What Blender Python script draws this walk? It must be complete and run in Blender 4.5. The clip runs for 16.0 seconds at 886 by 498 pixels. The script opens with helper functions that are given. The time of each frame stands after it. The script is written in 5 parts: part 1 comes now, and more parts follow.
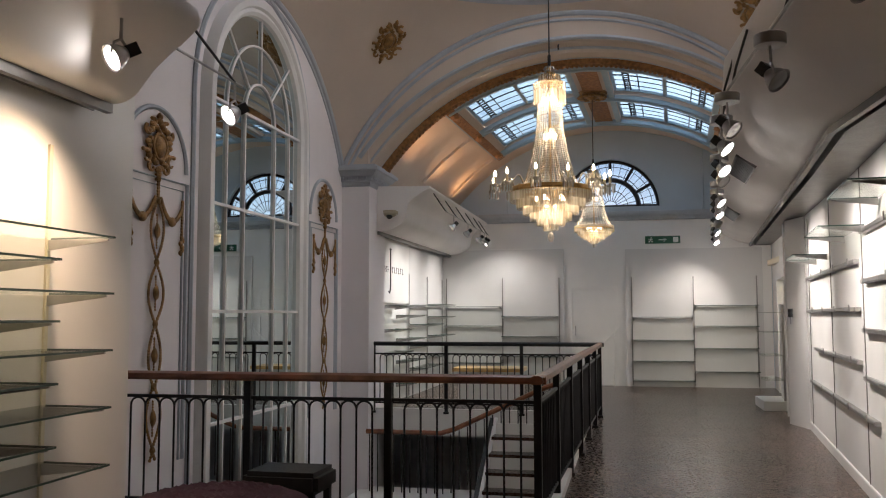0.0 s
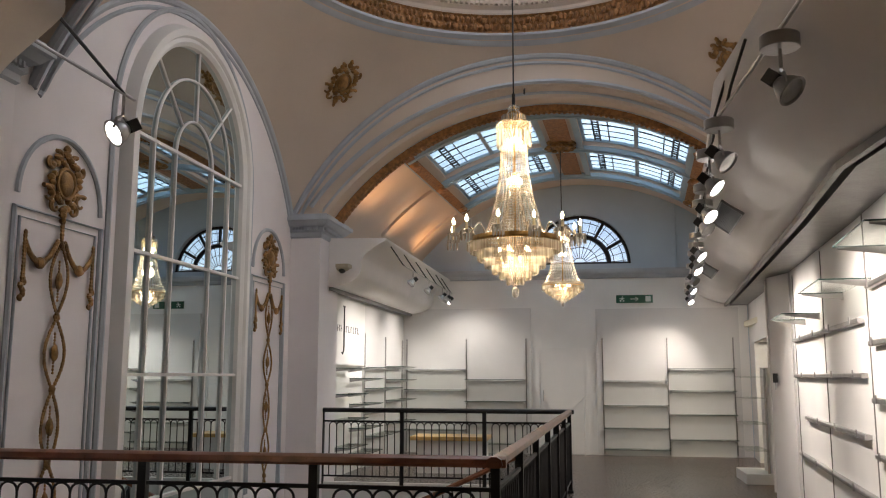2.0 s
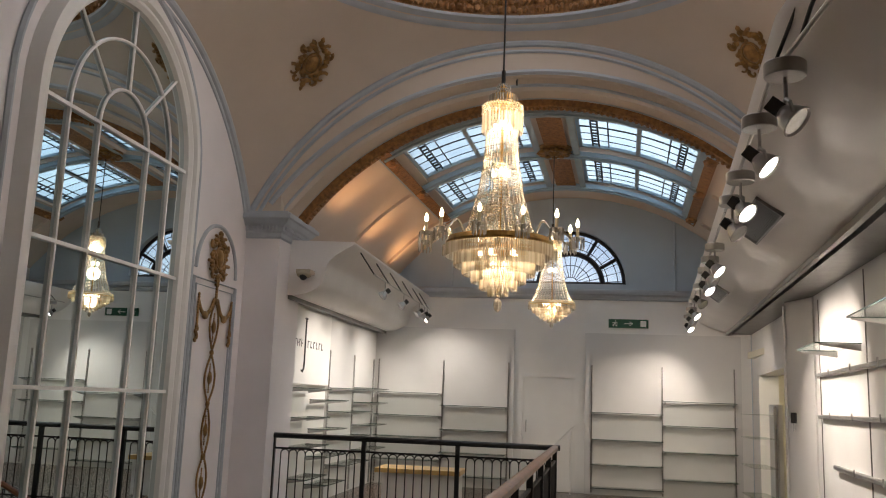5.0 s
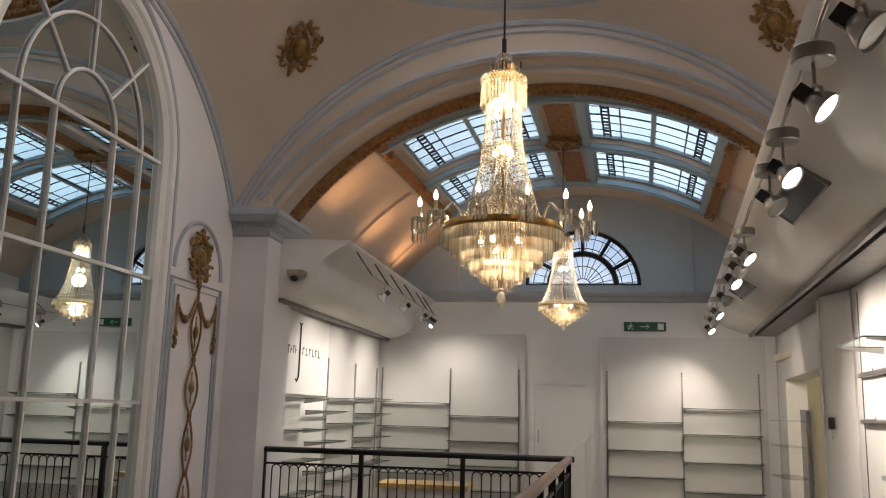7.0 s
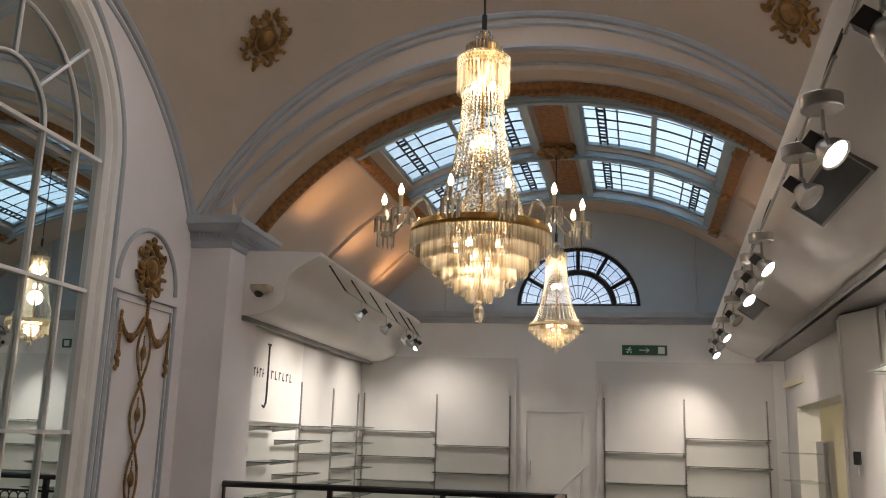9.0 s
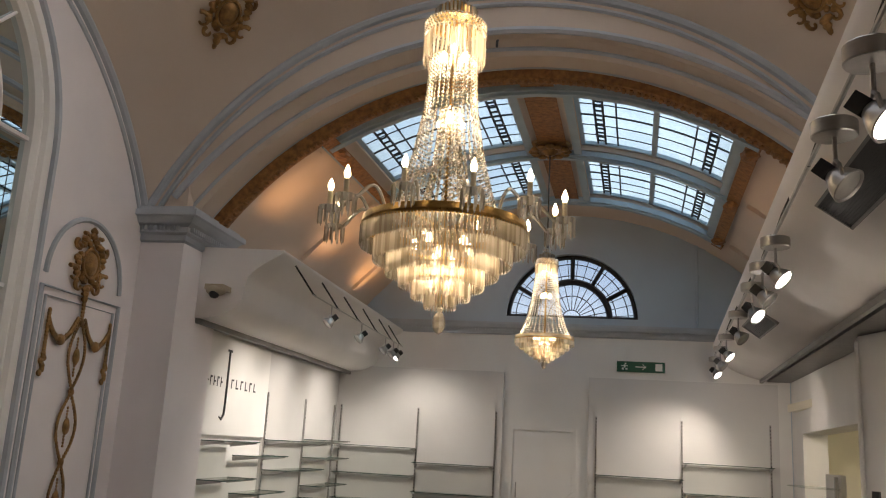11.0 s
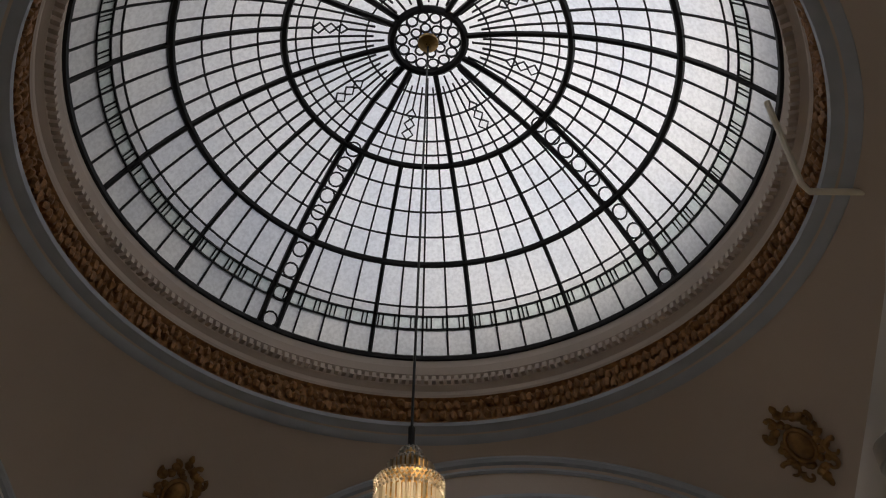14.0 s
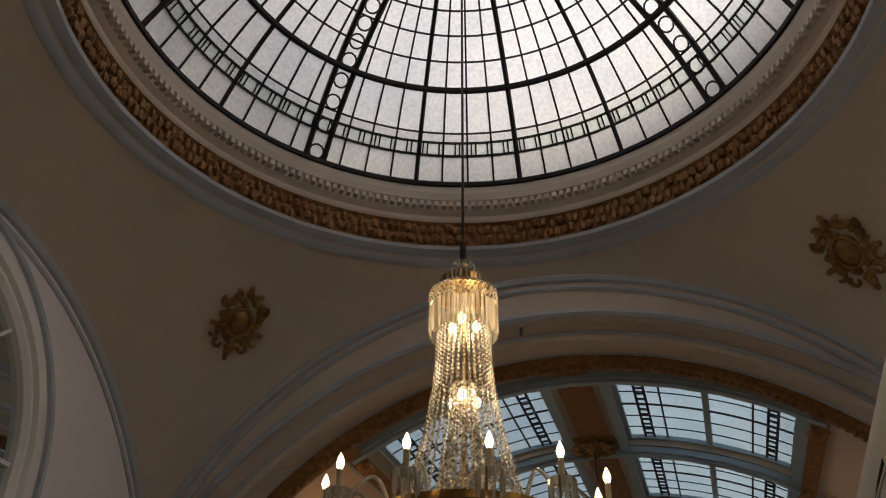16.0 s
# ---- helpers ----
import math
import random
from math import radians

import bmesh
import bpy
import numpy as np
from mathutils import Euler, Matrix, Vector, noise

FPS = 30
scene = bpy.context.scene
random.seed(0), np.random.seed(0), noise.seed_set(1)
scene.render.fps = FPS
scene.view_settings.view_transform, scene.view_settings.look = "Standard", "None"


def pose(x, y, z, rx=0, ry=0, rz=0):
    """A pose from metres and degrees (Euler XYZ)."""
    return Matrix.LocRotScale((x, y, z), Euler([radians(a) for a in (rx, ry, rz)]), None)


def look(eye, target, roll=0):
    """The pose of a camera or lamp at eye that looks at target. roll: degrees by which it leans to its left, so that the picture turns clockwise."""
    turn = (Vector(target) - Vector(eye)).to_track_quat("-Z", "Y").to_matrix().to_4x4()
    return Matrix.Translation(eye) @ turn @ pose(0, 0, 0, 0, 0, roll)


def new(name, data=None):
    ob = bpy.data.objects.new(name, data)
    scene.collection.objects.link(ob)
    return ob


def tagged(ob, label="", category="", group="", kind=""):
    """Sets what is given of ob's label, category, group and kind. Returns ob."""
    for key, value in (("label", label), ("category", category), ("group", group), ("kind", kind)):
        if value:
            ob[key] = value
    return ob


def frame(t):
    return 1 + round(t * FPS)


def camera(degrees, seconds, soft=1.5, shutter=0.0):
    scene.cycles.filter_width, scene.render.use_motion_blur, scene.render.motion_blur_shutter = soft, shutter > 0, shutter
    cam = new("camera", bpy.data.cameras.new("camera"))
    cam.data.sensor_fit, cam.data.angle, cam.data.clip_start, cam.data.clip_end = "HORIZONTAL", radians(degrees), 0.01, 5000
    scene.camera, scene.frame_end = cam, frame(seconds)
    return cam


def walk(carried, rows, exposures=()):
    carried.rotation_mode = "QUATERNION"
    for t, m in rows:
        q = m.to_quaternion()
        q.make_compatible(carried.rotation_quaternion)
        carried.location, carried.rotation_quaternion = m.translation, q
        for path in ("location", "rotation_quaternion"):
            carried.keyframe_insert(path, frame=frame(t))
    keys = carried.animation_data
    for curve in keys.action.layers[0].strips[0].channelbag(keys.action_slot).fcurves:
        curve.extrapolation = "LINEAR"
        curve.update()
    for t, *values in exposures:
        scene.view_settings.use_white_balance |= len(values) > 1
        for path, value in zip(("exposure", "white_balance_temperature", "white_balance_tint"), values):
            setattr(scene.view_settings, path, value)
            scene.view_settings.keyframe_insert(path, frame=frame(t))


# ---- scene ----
cam = camera(54.1, 16.0, 1.1)
PATH = [
    (0, (-0.197, 1.528, 1.461), (-0.614, 3.478, 1.612), -0.1),
    (0.5, (-0.248, 1.779, 1.465), (-0.66, 3.729, 1.62), -0.1),
    (1, (-0.328, 2.051, 1.486), (-0.691, 4.003, 1.727), -0.0),
    (1.5, (-0.287, 2.288, 1.492), (-0.634, 4.242, 1.74), -0.5),
    (2, (-0.242, 2.528, 1.49), (-0.586, 4.476, 1.78), 0.1),
    (2.5, (-0.339, 2.799, 1.498), (-0.679, 4.747, 1.798), 0.7),
    (3, (-0.395, 3.016, 1.494), (-0.722, 4.961, 1.823), -0.0),
    (3.5, (-0.338, 3.259, 1.511), (-0.673, 5.202, 1.844), -0.7),
    (4, (-0.28, 3.478, 1.507), (-0.655, 5.414, 1.842), 0.0),
    (4.5, (-0.305, 3.738, 1.519), (-0.651, 5.678, 1.861), 2.0),
    (4.7, (-0.334, 3.827, 1.53), (-0.65, 5.773, 1.87), 2.2),
    (7, (-0.349, 4.755, 1.495), (-0.691, 6.691, 1.862), 1.5),
    (7.5, (-0.301, 4.996, 1.509), (-0.668, 6.927, 1.877), 0.3),
    (8, (-0.247, 5.195, 1.514), (-0.636, 7.121, 1.887), 0.3),
    (8.5, (-0.299, 5.454, 1.512), (-0.645, 7.386, 1.898), 1.7),
    (8.7, (-0.325, 5.558, 1.522), (-0.662, 7.486, 1.936), 1.6),
    (11, (-0.223, 6.574, 1.677), (-0.565, 8.494, 2.12), 3.3),
    (11.5, (-0.185, 6.906, 1.63), (-0.531, 8.769, 2.268), 2.2),
    (12, (-0.137, 7.076, 1.63), (-0.53, 8.92, 2.285), 2.5),
    (12.5, (-0.139, 7.259, 1.67), (-0.52, 9.088, 2.385), 2.3),
    (13, (-0.169, 7.397, 1.715), (-0.235, 9.257, 2.448), -0.5),
    (13.3, (-0.15, 7.37, 1.755), (-0.257, 9.099, 2.756), 0.3),
    (13.5, (-0.12, 7.34, 1.79), (-0.285, 8.955, 2.958), 0.7),
    (14, (-0.159, 7.252, 1.826), (-0.421, 8.653, 3.228), 0.9),
    (14.5, (-0.18, 7.27, 1.836), (-0.464, 8.437, 3.435), 1.4),
    (15, (-0.179, 7.331, 1.828), (-0.468, 8.417, 3.482), 2.0),
    (15.5, (-0.18, 7.28, 1.745), (-0.537, 8.671, 3.137), 1.3),
    (16, (-0.19, 7.27, 1.715), (-0.592, 8.885, 2.829), 0.6),
]
EXPOSURES = [(0, 0.58, 6200, 12), (1.0, 0.8, 6300, 12), (4.2, 0.66, 6650, 12), (7.0, 0.58, 6750, 12), (8.7, 0.56, 6700, 12), (10.8, 0.5, 6750, 12), (11.6, 0.05, 6900, 12), (13.0, -0.35, 7000, 12),
             (13.6, -1.15, 6700, 11), (14.2, -1.2, 6700, 11), (15.2, -1.2, 6700, 11), (16.0, -0.8, 7300, 12)]
walk(cam, [(t, look(eye, target, roll)) for t, eye, target, roll in PATH], EXPOSURES)

# ---- world ----
world = bpy.data.worlds.new("overcast_sky")
scene.world = world
world.use_nodes = True
wn = world.node_tree.nodes
sky = wn.new("ShaderNodeTexSky")
sky.sky_type, sky.sun_disc = "NISHITA", False
sky.sun_elevation, sky.sun_rotation = radians(61), radians(73)
sky.air_density, sky.dust_density = 1.0, 3.0
wn["Background"].inputs["Strength"].default_value = 0.15
world.node_tree.links.new(sky.outputs[0], wn["Background"].inputs["Color"])
sun = new("sun", bpy.data.lights.new("sun", "SUN"))
sun.data.energy, sun.data.angle, sun.data.color = 5.0, radians(60), (1.0, 0.98, 0.95)
sun.matrix_world = look((0, 0, 30), (-16, -5, 0))


# ---- materials ----
def material(name, colour, rough=0.5, metal=0.0, vary=0.12, scale=3.0, bump=0.1, fine=60.0, coat=0.0, second=None):
    m = bpy.data.materials.new(name)
    m.use_nodes = True
    n, l = m.node_tree.nodes, m.node_tree.links
    b = n["Principled BSDF"]
    b.inputs["Roughness"].default_value, b.inputs["Metallic"].default_value = rough, metal
    b.inputs["Coat Weight"].default_value = coat
    co = n.new("ShaderNodeTexCoord")
    big, small = n.new("ShaderNodeTexNoise"), n.new("ShaderNodeTexNoise")
    big.inputs["Scale"].default_value, small.inputs["Scale"].default_value = scale, fine
    big.inputs["Detail"].default_value = 6
    for t in (big, small):
        l.new(co.outputs["Object"], t.inputs["Vector"])
    ramp = n.new("ShaderNodeValToRGB")
    lo = second or [c * (1 - vary) for c in colour]
    ramp.color_ramp.elements[0].color = (*lo, 1)
    ramp.color_ramp.elements[1].color = (*[min(1, c * (1 + vary * 0.4)) for c in colour], 1)
    ramp.color_ramp.elements[0].position, ramp.color_ramp.elements[1].position = 0.3, 0.7
    l.new(big.outputs[0], ramp.inputs[0])
    l.new(ramp.outputs[0], b.inputs["Base Color"])
    mr = n.new("ShaderNodeMapRange")
    mr.inputs["To Min"].default_value, mr.inputs["To Max"].default_value = max(0.02, rough - 0.08), min(1, rough + 0.1)
    l.new(small.outputs[0], mr.inputs["Value"])
    l.new(mr.outputs[0], b.inputs["Roughness"])
    bp = n.new("ShaderNodeBump")
    bp.inputs["Strength"].default_value, bp.inputs["Distance"].default_value = bump, 0.01
    l.new(small.outputs[0], bp.inputs["Height"])
    l.new(bp.outputs[0], b.inputs["Normal"])
    return m


def glow(name, colour, strength):
    m = bpy.data.materials.new(name)
    m.use_nodes = True
    b = m.node_tree.nodes["Principled BSDF"]
    b.inputs["Base Color"].default_value = (*colour, 1)
    b.inputs["Emission Color"].default_value, b.inputs["Emission Strength"].default_value = (*colour, 1), strength
    return m


def glass(name, tint, clear, rough=0.05, gloss=0.12, bump=0.0):
    """Thin glass: clear share passes straight, the rest scatters through; a share of gloss on top."""
    m = bpy.data.materials.new(name)
    m.use_nodes = True
    n, l = m.node_tree.nodes, m.node_tree.links
    n.remove(n["Principled BSDF"])
    tr, tl, gl = n.new("ShaderNodeBsdfTransparent"), n.new("ShaderNodeBsdfTranslucent"), n.new("ShaderNodeBsdfGlossy")
    tr.inputs[0].default_value, tl.inputs[0].default_value = (*tint, 1), (*tint, 1)
    gl.inputs["Roughness"].default_value = rough
    a, b = n.new("ShaderNodeMixShader"), n.new("ShaderNodeMixShader")
    a.inputs[0].default_value, b.inputs[0].default_value = clear, gloss
    l.new(tl.outputs[0], a.inputs[1])
    l.new(tr.outputs[0], a.inputs[2])
    l.new(a.outputs[0], b.inputs[1])
    l.new(gl.outputs[0], b.inputs[2])
    l.new(b.outputs[0], n["Material Output"].inputs[0])
    if bump:
        tx, bp, co = n.new("ShaderNodeTexNoise"), n.new("ShaderNodeBump"), n.new("ShaderNodeTexCoord")
        tx.inputs["Scale"].default_value = 34
        rp = n.new("ShaderNodeValToRGB")
        rp.color_ramp.elements[0].color = (*[c * 0.86 for c in tint], 1)
        rp.color_ramp.elements[1].color = (*tint, 1)
        rp.color_ramp.elements[0].position, rp.color_ramp.elements[1].position = 0.35, 0.62
        l.new(tx.outputs[0], rp.inputs[0])
        # Broad noise puts uneven sky brightness and outer dirt into the pane colour.
        gp, bg, r2, mx = n.new("ShaderNodeNewGeometry"), n.new("ShaderNodeTexNoise"), n.new("ShaderNodeValToRGB"), n.new("ShaderNodeMixRGB")
        bg.inputs["Scale"].default_value, bg.inputs["Detail"].default_value = 0.9, 3
        r2.color_ramp.elements[0].color, r2.color_ramp.elements[1].color = (0.84, 0.87, 0.92, 1), (1, 1, 1, 1)
        r2.color_ramp.elements[0].position, r2.color_ramp.elements[1].position = 0.36, 0.56
        mx.blend_type = "MULTIPLY"
        mx.inputs[0].default_value = 1.0
        l.new(gp.outputs["Position"], bg.inputs["Vector"])
        l.new(bg.outputs[0], r2.inputs[0])
        l.new(rp.outputs[0], mx.inputs[1])
        l.new(r2.outputs[0], mx.inputs[2])
        l.new(mx.outputs[0], tl.inputs[0])
        bp.inputs["Strength"].default_value = bump
        l.new(co.outputs["Object"], tx.inputs["Vector"])
        l.new(tx.outputs[0], bp.inputs["Height"])
        for s in (tl, gl):
            l.new(bp.outputs[0], s.inputs["Normal"])
    return m


M_WALL = material("lilac_white_paint", (0.82, 0.78, 0.79), 0.55, vary=0.07, scale=1.2, bump=0.06)
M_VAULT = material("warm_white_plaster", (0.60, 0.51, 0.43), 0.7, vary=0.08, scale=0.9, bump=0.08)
M_BLUE = material("blue_grey_moulding_paint", (0.44, 0.48, 0.53), 0.5, vary=0.1, scale=4, bump=0.08)
M_BLUEPALE = material("pale_blue_plaster", (0.46, 0.55, 0.63), 0.6, vary=0.07, scale=1.5, bump=0.06)
M_WHITE = material("white_shop_paint", (0.80, 0.79, 0.77), 0.5, vary=0.06, scale=1.5, bump=0.05)
M_PANEL = material("grey_white_panel", (0.66, 0.65, 0.64), 0.5, vary=0.06, scale=1.5, bump=0.04)
M_CREAM = material("cream_paint", (0.78, 0.73, 0.58), 0.5, vary=0.07, scale=2)
M_BULK = material("satin_white_bulkhead", (0.80, 0.77, 0.75), 0.62, vary=0.08, scale=1.0, bump=0.05)
M_SLOT = material("grey_aluminium_slot", (0.22, 0.21, 0.20), 0.4, 0.5, vary=0.2, scale=6)
M_FLOOR = material("dark_stained_floor", (0.10, 0.052, 0.034), 0.26, vary=0.55, scale=2.3, bump=0.14, fine=26, coat=0.15, second=(0.022, 0.016, 0.014))
M_GOLD = material("aged_gilding", (0.34, 0.19, 0.065), 0.42, 0.5, vary=0.6, scale=14, bump=0.5, fine=90)
M_GOLDFLAT = material("dull_gilt_band", (0.33, 0.155, 0.05), 0.55, 0.25, vary=0.5, scale=18, bump=0.6, fine=70)
M_IRON = material("black_iron", (0.018, 0.018, 0.02), 0.4, 0.3, vary=0.3, scale=8)
M_RAIL = material("polished_mahogany", (0.28, 0.10, 0.045), 0.3, vary=0.4, scale=9, coat=0.4, bump=0.05)
M_MIRROR = bpy.data.materials.new("mirror_silver")
M_MIRROR.use_nodes = True
M_MIRROR.node_tree.nodes["Principled BSDF"].inputs["Base Color"].default_value = (0.64, 0.73, 0.75, 1)
M_MIRROR.node_tree.nodes["Principled BSDF"].inputs["Metallic"].default_value = 1.0
M_MIRROR.node_tree.nodes["Principled BSDF"].inputs["Roughness"].default_value = 0.0
M_STEEL = material("brushed_steel", (0.45, 0.44, 0.43), 0.32, 0.9, vary=0.15, scale=10)
M_BLACK = material("black_enamel", (0.02, 0.02, 0.02), 0.5, vary=0.2)
M_BRASS = material("antique_brass", (0.40, 0.25, 0.09), 0.3, 0.9, vary=0.4, scale=14)
M_CRYSTAL = glass("crystal_glass", (0.97, 0.94, 0.88), 0.52, 0.07, 0.26)
# Random tint for each crystal: the sparkle's light and dark put into the colour.
cn, cl = M_CRYSTAL.node_tree.nodes, M_CRYSTAL.node_tree.links
geo, ramp = cn.new("ShaderNodeNewGeometry"), cn.new("ShaderNodeValToRGB")
ramp.color_ramp.elements[0].color, ramp.color_ramp.elements[1].color = (0.55, 0.51, 0.43, 1), (1.0, 0.98, 0.94, 1)
cl.new(geo.outputs["Random Per Island"], ramp.inputs[0])
cl.new(ramp.outputs[0], cn["Transparent BSDF"].inputs[0])
cl.new(ramp.outputs[0], cn["Translucent BSDF"].inputs[0])
M_SHELF = glass("green_edge_shelf_glass", (0.94, 0.96, 0.94), 0.9, 0.03, 0.12)
M_EDGE = material("dark_glass_edge", (0.06, 0.10, 0.09), 0.15, vary=0.2)
M_PANE = glass("rippled_skylight_glass", (0.35, 0.47, 0.54), 0.25, 0.15, 0.05, 0.6)
M_LUNETTE = glass("leaded_window_glass", (0.92, 0.95, 1.0), 0.75, 0.1, 0.05)
M_TEAL = material("teal_grey_skylight_paint", (0.33, 0.44, 0.52), 0.5, vary=0.1, scale=4)
M_DOME = glass("rippled_dome_glass", (0.99, 0.99, 0.99), 0.10, 0.15, 0.02, 0.9)
M_PANE2 = glass("pale_green_border_glass", (0.45, 0.55, 0.52), 0.4, 0.15, 0.05, 0.4)
M_LEAD = material("black_lead_came", (0.02, 0.02, 0.022), 0.5, 0.3, vary=0.2)
M_BULB = glow("warm_bulb", (1.0, 0.80, 0.50), 10.0)
M_SPOTFACE = glow("spot_lamp_face", (1.0, 0.94, 0.86), 12.0)
M_CANDLE = material("cream_candle_tube", (0.75, 0.66, 0.45), 0.4, vary=0.1)
M_WOOD = material("honey_wood_top", (0.62, 0.40, 0.15), 0.4, vary=0.25, scale=6)
M_PURPLE = material("plum_velvet", (0.045, 0.015, 0.03), 0.85, vary=0.4, scale=12, bump=0.3)
M_LEATHER = material("black_leather", (0.015, 0.015, 0.017), 0.45, vary=0.3, scale=15)
M_GREEN = material("exit_sign_green", (0.01, 0.09, 0.05), 0.3, vary=0.05)
M_SIGNWHITE = material("sign_white", (0.75, 0.78, 0.75), 0.4, vary=0.04)
M_INK = material("black_print", (0.02, 0.02, 0.025), 0.5, vary=0.1)
M_BEIGE = material("beige_plastic", (0.42, 0.36, 0.26), 0.5, vary=0.1)


# ---- mesh helpers ----
def box(bm, x0, x1, y0, y1, z0, z1):
    v = [bm.verts.new(p) for p in ((x0, y0, z0), (x1, y0, z0), (x1, y1, z0), (x0, y1, z0), (x0, y0, z1), (x1, y0, z1), (x1, y1, z1), (x0, y1, z1))]
    for f in ((0, 3, 2, 1), (4, 5, 6, 7), (0, 1, 5, 4), (1, 2, 6, 5), (2, 3, 7, 6), (3, 0, 4, 7)):
        bm.faces.new([v[i] for i in f])
    return bm


def loft(bm, rows, closed=False, caps=False):
    vs = [[bm.verts.new(p) for p in r] for r in rows]
    n = len(vs[0])
    for a, b in zip(vs, vs[1:]):
        for i in range(n if closed else n - 1):
            j = (i + 1) % n
            bm.faces.new((a[i], a[j], b[j], b[i]))
    if caps:
        bm.faces.new(vs[0][::-1])
        bm.faces.new(vs[-1])
    return bm


def tube(bm, path, r, seg=8, flat=1.0):
    """A round bar along a path of points; r is a number or a list."""
    path = [Vector(p) for p in path]
    rows, side = [], None
    for i, p in enumerate(path):
        d = (path[min(i + 1, len(path) - 1)] - path[max(i - 1, 0)]).normalized()
        if side is None:
            side = d.orthogonal().normalized()
        side = (side - d * side.dot(d)).normalized()
        up = d.cross(side)
        ri = r[i] if isinstance(r, (list, tuple)) else r
        rows.append([p + (side * math.cos(a) + up * math.sin(a) * flat) * ri for a in (math.tau * k / seg for k in range(seg))])
    return loft(bm, rows, True, True)


def revolve(bm, prof, seg=48, c=(0, 0, 0), a0=0.0, a1=math.tau):
    full = abs(a1 - a0 - math.tau) < 1e-6
    n = seg if full else seg + 1
    rows = [[(c[0] + r * math.cos(a0 + (a1 - a0) * k / seg), c[1] + r * math.sin(a0 + (a1 - a0) * k / seg), c[2] + z) for k in range(n)] for r, z in prof]
    return loft(bm, rows, full)


def blob(bm, c, rx, ry, rz, u=10, v=6, wob=0.0, seed=0):
    rows = []
    for i in range(v + 1):
        b = -math.pi / 2 + math.pi * i / v
        row = []
        for k in range(u):
            a = math.tau * k / u
            s = 1 + wob * noise.noise(Vector((math.cos(a) * 3 + seed, math.sin(a) * 3, b * 2)))
            e = max(math.cos(b), 0.02)
            row.append((c[0] + rx * e * math.cos(a) * s, c[1] + ry * e * math.sin(a) * s, c[2] + rz * math.sin(b) * s))
        rows.append(row)
    return loft(bm, rows, True, True)


def finish(name, bm, mat, smooth=False, angle=0.6):
    bmesh.ops.recalc_face_normals(bm, faces=bm.faces)
    me = bpy.data.meshes.new(name)
    bm.to_mesh(me)
    bm.free()
    me.materials.append(mat)
    if smooth:
        me.shade_smooth()
        me.set_sharp_from_angle(angle=angle)
    return me


def part(name, bm, mat, parent, label="", smooth=False):
    ob = new(name, finish(name, bm, mat, smooth))
    ob.parent = parent
    return tagged(ob, label)


def thing(name, label, category, m=None, group="", kind=""):
    ob = new(name)
    ob.empty_display_size = 0.1
    ob.matrix_basis = m or Matrix()
    return tagged(ob, label, category, group, kind)


def solid(name, bm, mat, label, category, kind="", smooth=False, group="", m=None):
    ob = new(name, finish(name, bm, mat, smooth))
    if m:
        ob.matrix_basis = m
    return tagged(ob, label, category, group, kind)


def B():
    return bmesh.new()


def arc(cx, cz, r, a0, a1, n):
    """Points of an arc in (u, z), angles in degrees."""
    return [(cx + r * math.cos(radians(a0 + (a1 - a0) * i / n)), cz + r * math.sin(radians(a0 + (a1 - a0) * i / n))) for i in range(n + 1)]


# ---- plan ----
CX, CY = -1.02, 11.05            # the dome's axis
XL, XR = CX - 3.38, CX + 3.38    # side walls of the domed bay
YN, YF = CY - 2.85, CY + 2.85    # its near and far arch planes
SZ, SR = 2.09, 4.69              # the sail vault's sphere: centre height, radius
SPRING = 3.65
YB = 19.85                       # the end wall


def xr(y):
    """The shop's right wall, a little askew, bent where the near bay begins."""
    return 2.05 + 0.088 * (max(y, YBEND) - 13.45) + 0.07 * max(0.0, YBEND - y)


YBEND = 7.6                      # the east wall turns here


def rise(y):
    """The east bulkhead climbs a little towards the end wall."""
    return 0.018 * max(0.0, y - 9.5)


def axis(y):
    return CX + 0.05 * (y - CY)


def structure(name, bm, mat, label, category="wall", smooth=False):
    return solid(name, bm, mat, label, category, "structure", smooth)


# floor with the stairwell left open
WX0, WX1, WY0, WY1 = -4.4, -0.78, 7.28, 14.22
bm = B()
box(bm, -6, 5, -2.5, WY0, -0.3, 0)
box(bm, -6, 5, WY1, 21, -0.3, 0)
box(bm, -6, WX0 - 0.26, WY0, WY1, -0.3, 0)
box(bm, WX1, 5, WY0, WY1, -0.3, 0)
structure("floor", bm, M_FLOOR, "dark stained worn timber floor round the stairwell", "floor")
bm = B()
box(bm, -6, 5, 4, 18, -3.7, -3.5)
structure("floor_lower", bm, M_FLOOR, "dark floor of the storey below the stairwell", "floor")
bm = B()
box(bm, WX0 - 0.3, WX1 + 0.3, 4.9, 5.0, -3.5, -0.3)
box(bm, WX0 - 0.3, WX1 + 0.3, 17.0, 17.1, -3.5, -0.3)
box(bm, WX0 - 0.6, WX0 - 0.3, 5.0, 17.0, -3.5, -0.31)
box(bm, WX1 + 0.6, WX1 + 0.7, 5.0, 17.0, -3.5, -0.3)
structure("wall_lower", bm, M_WALL, "pale walls of the storey below", "wall")
bm = B()
box(bm, WX1 - 0.03, WX1 + 0.05, WY0 - 0.03, WY1 + 0.03, -0.32, 0.07)
box(bm, WX0, WX1 - 0.03, WY1 - 0.02, WY1 + 0.06, -0.32, 0.07)
box(bm, WX0, WX1 - 0.03, WY0 - 0.05, WY0 + 0.03, -0.32, 0.07)
structure("trim_stairwell", bm, M_WHITE, "white painted kerb along the edge of the stairwell", "kerb")

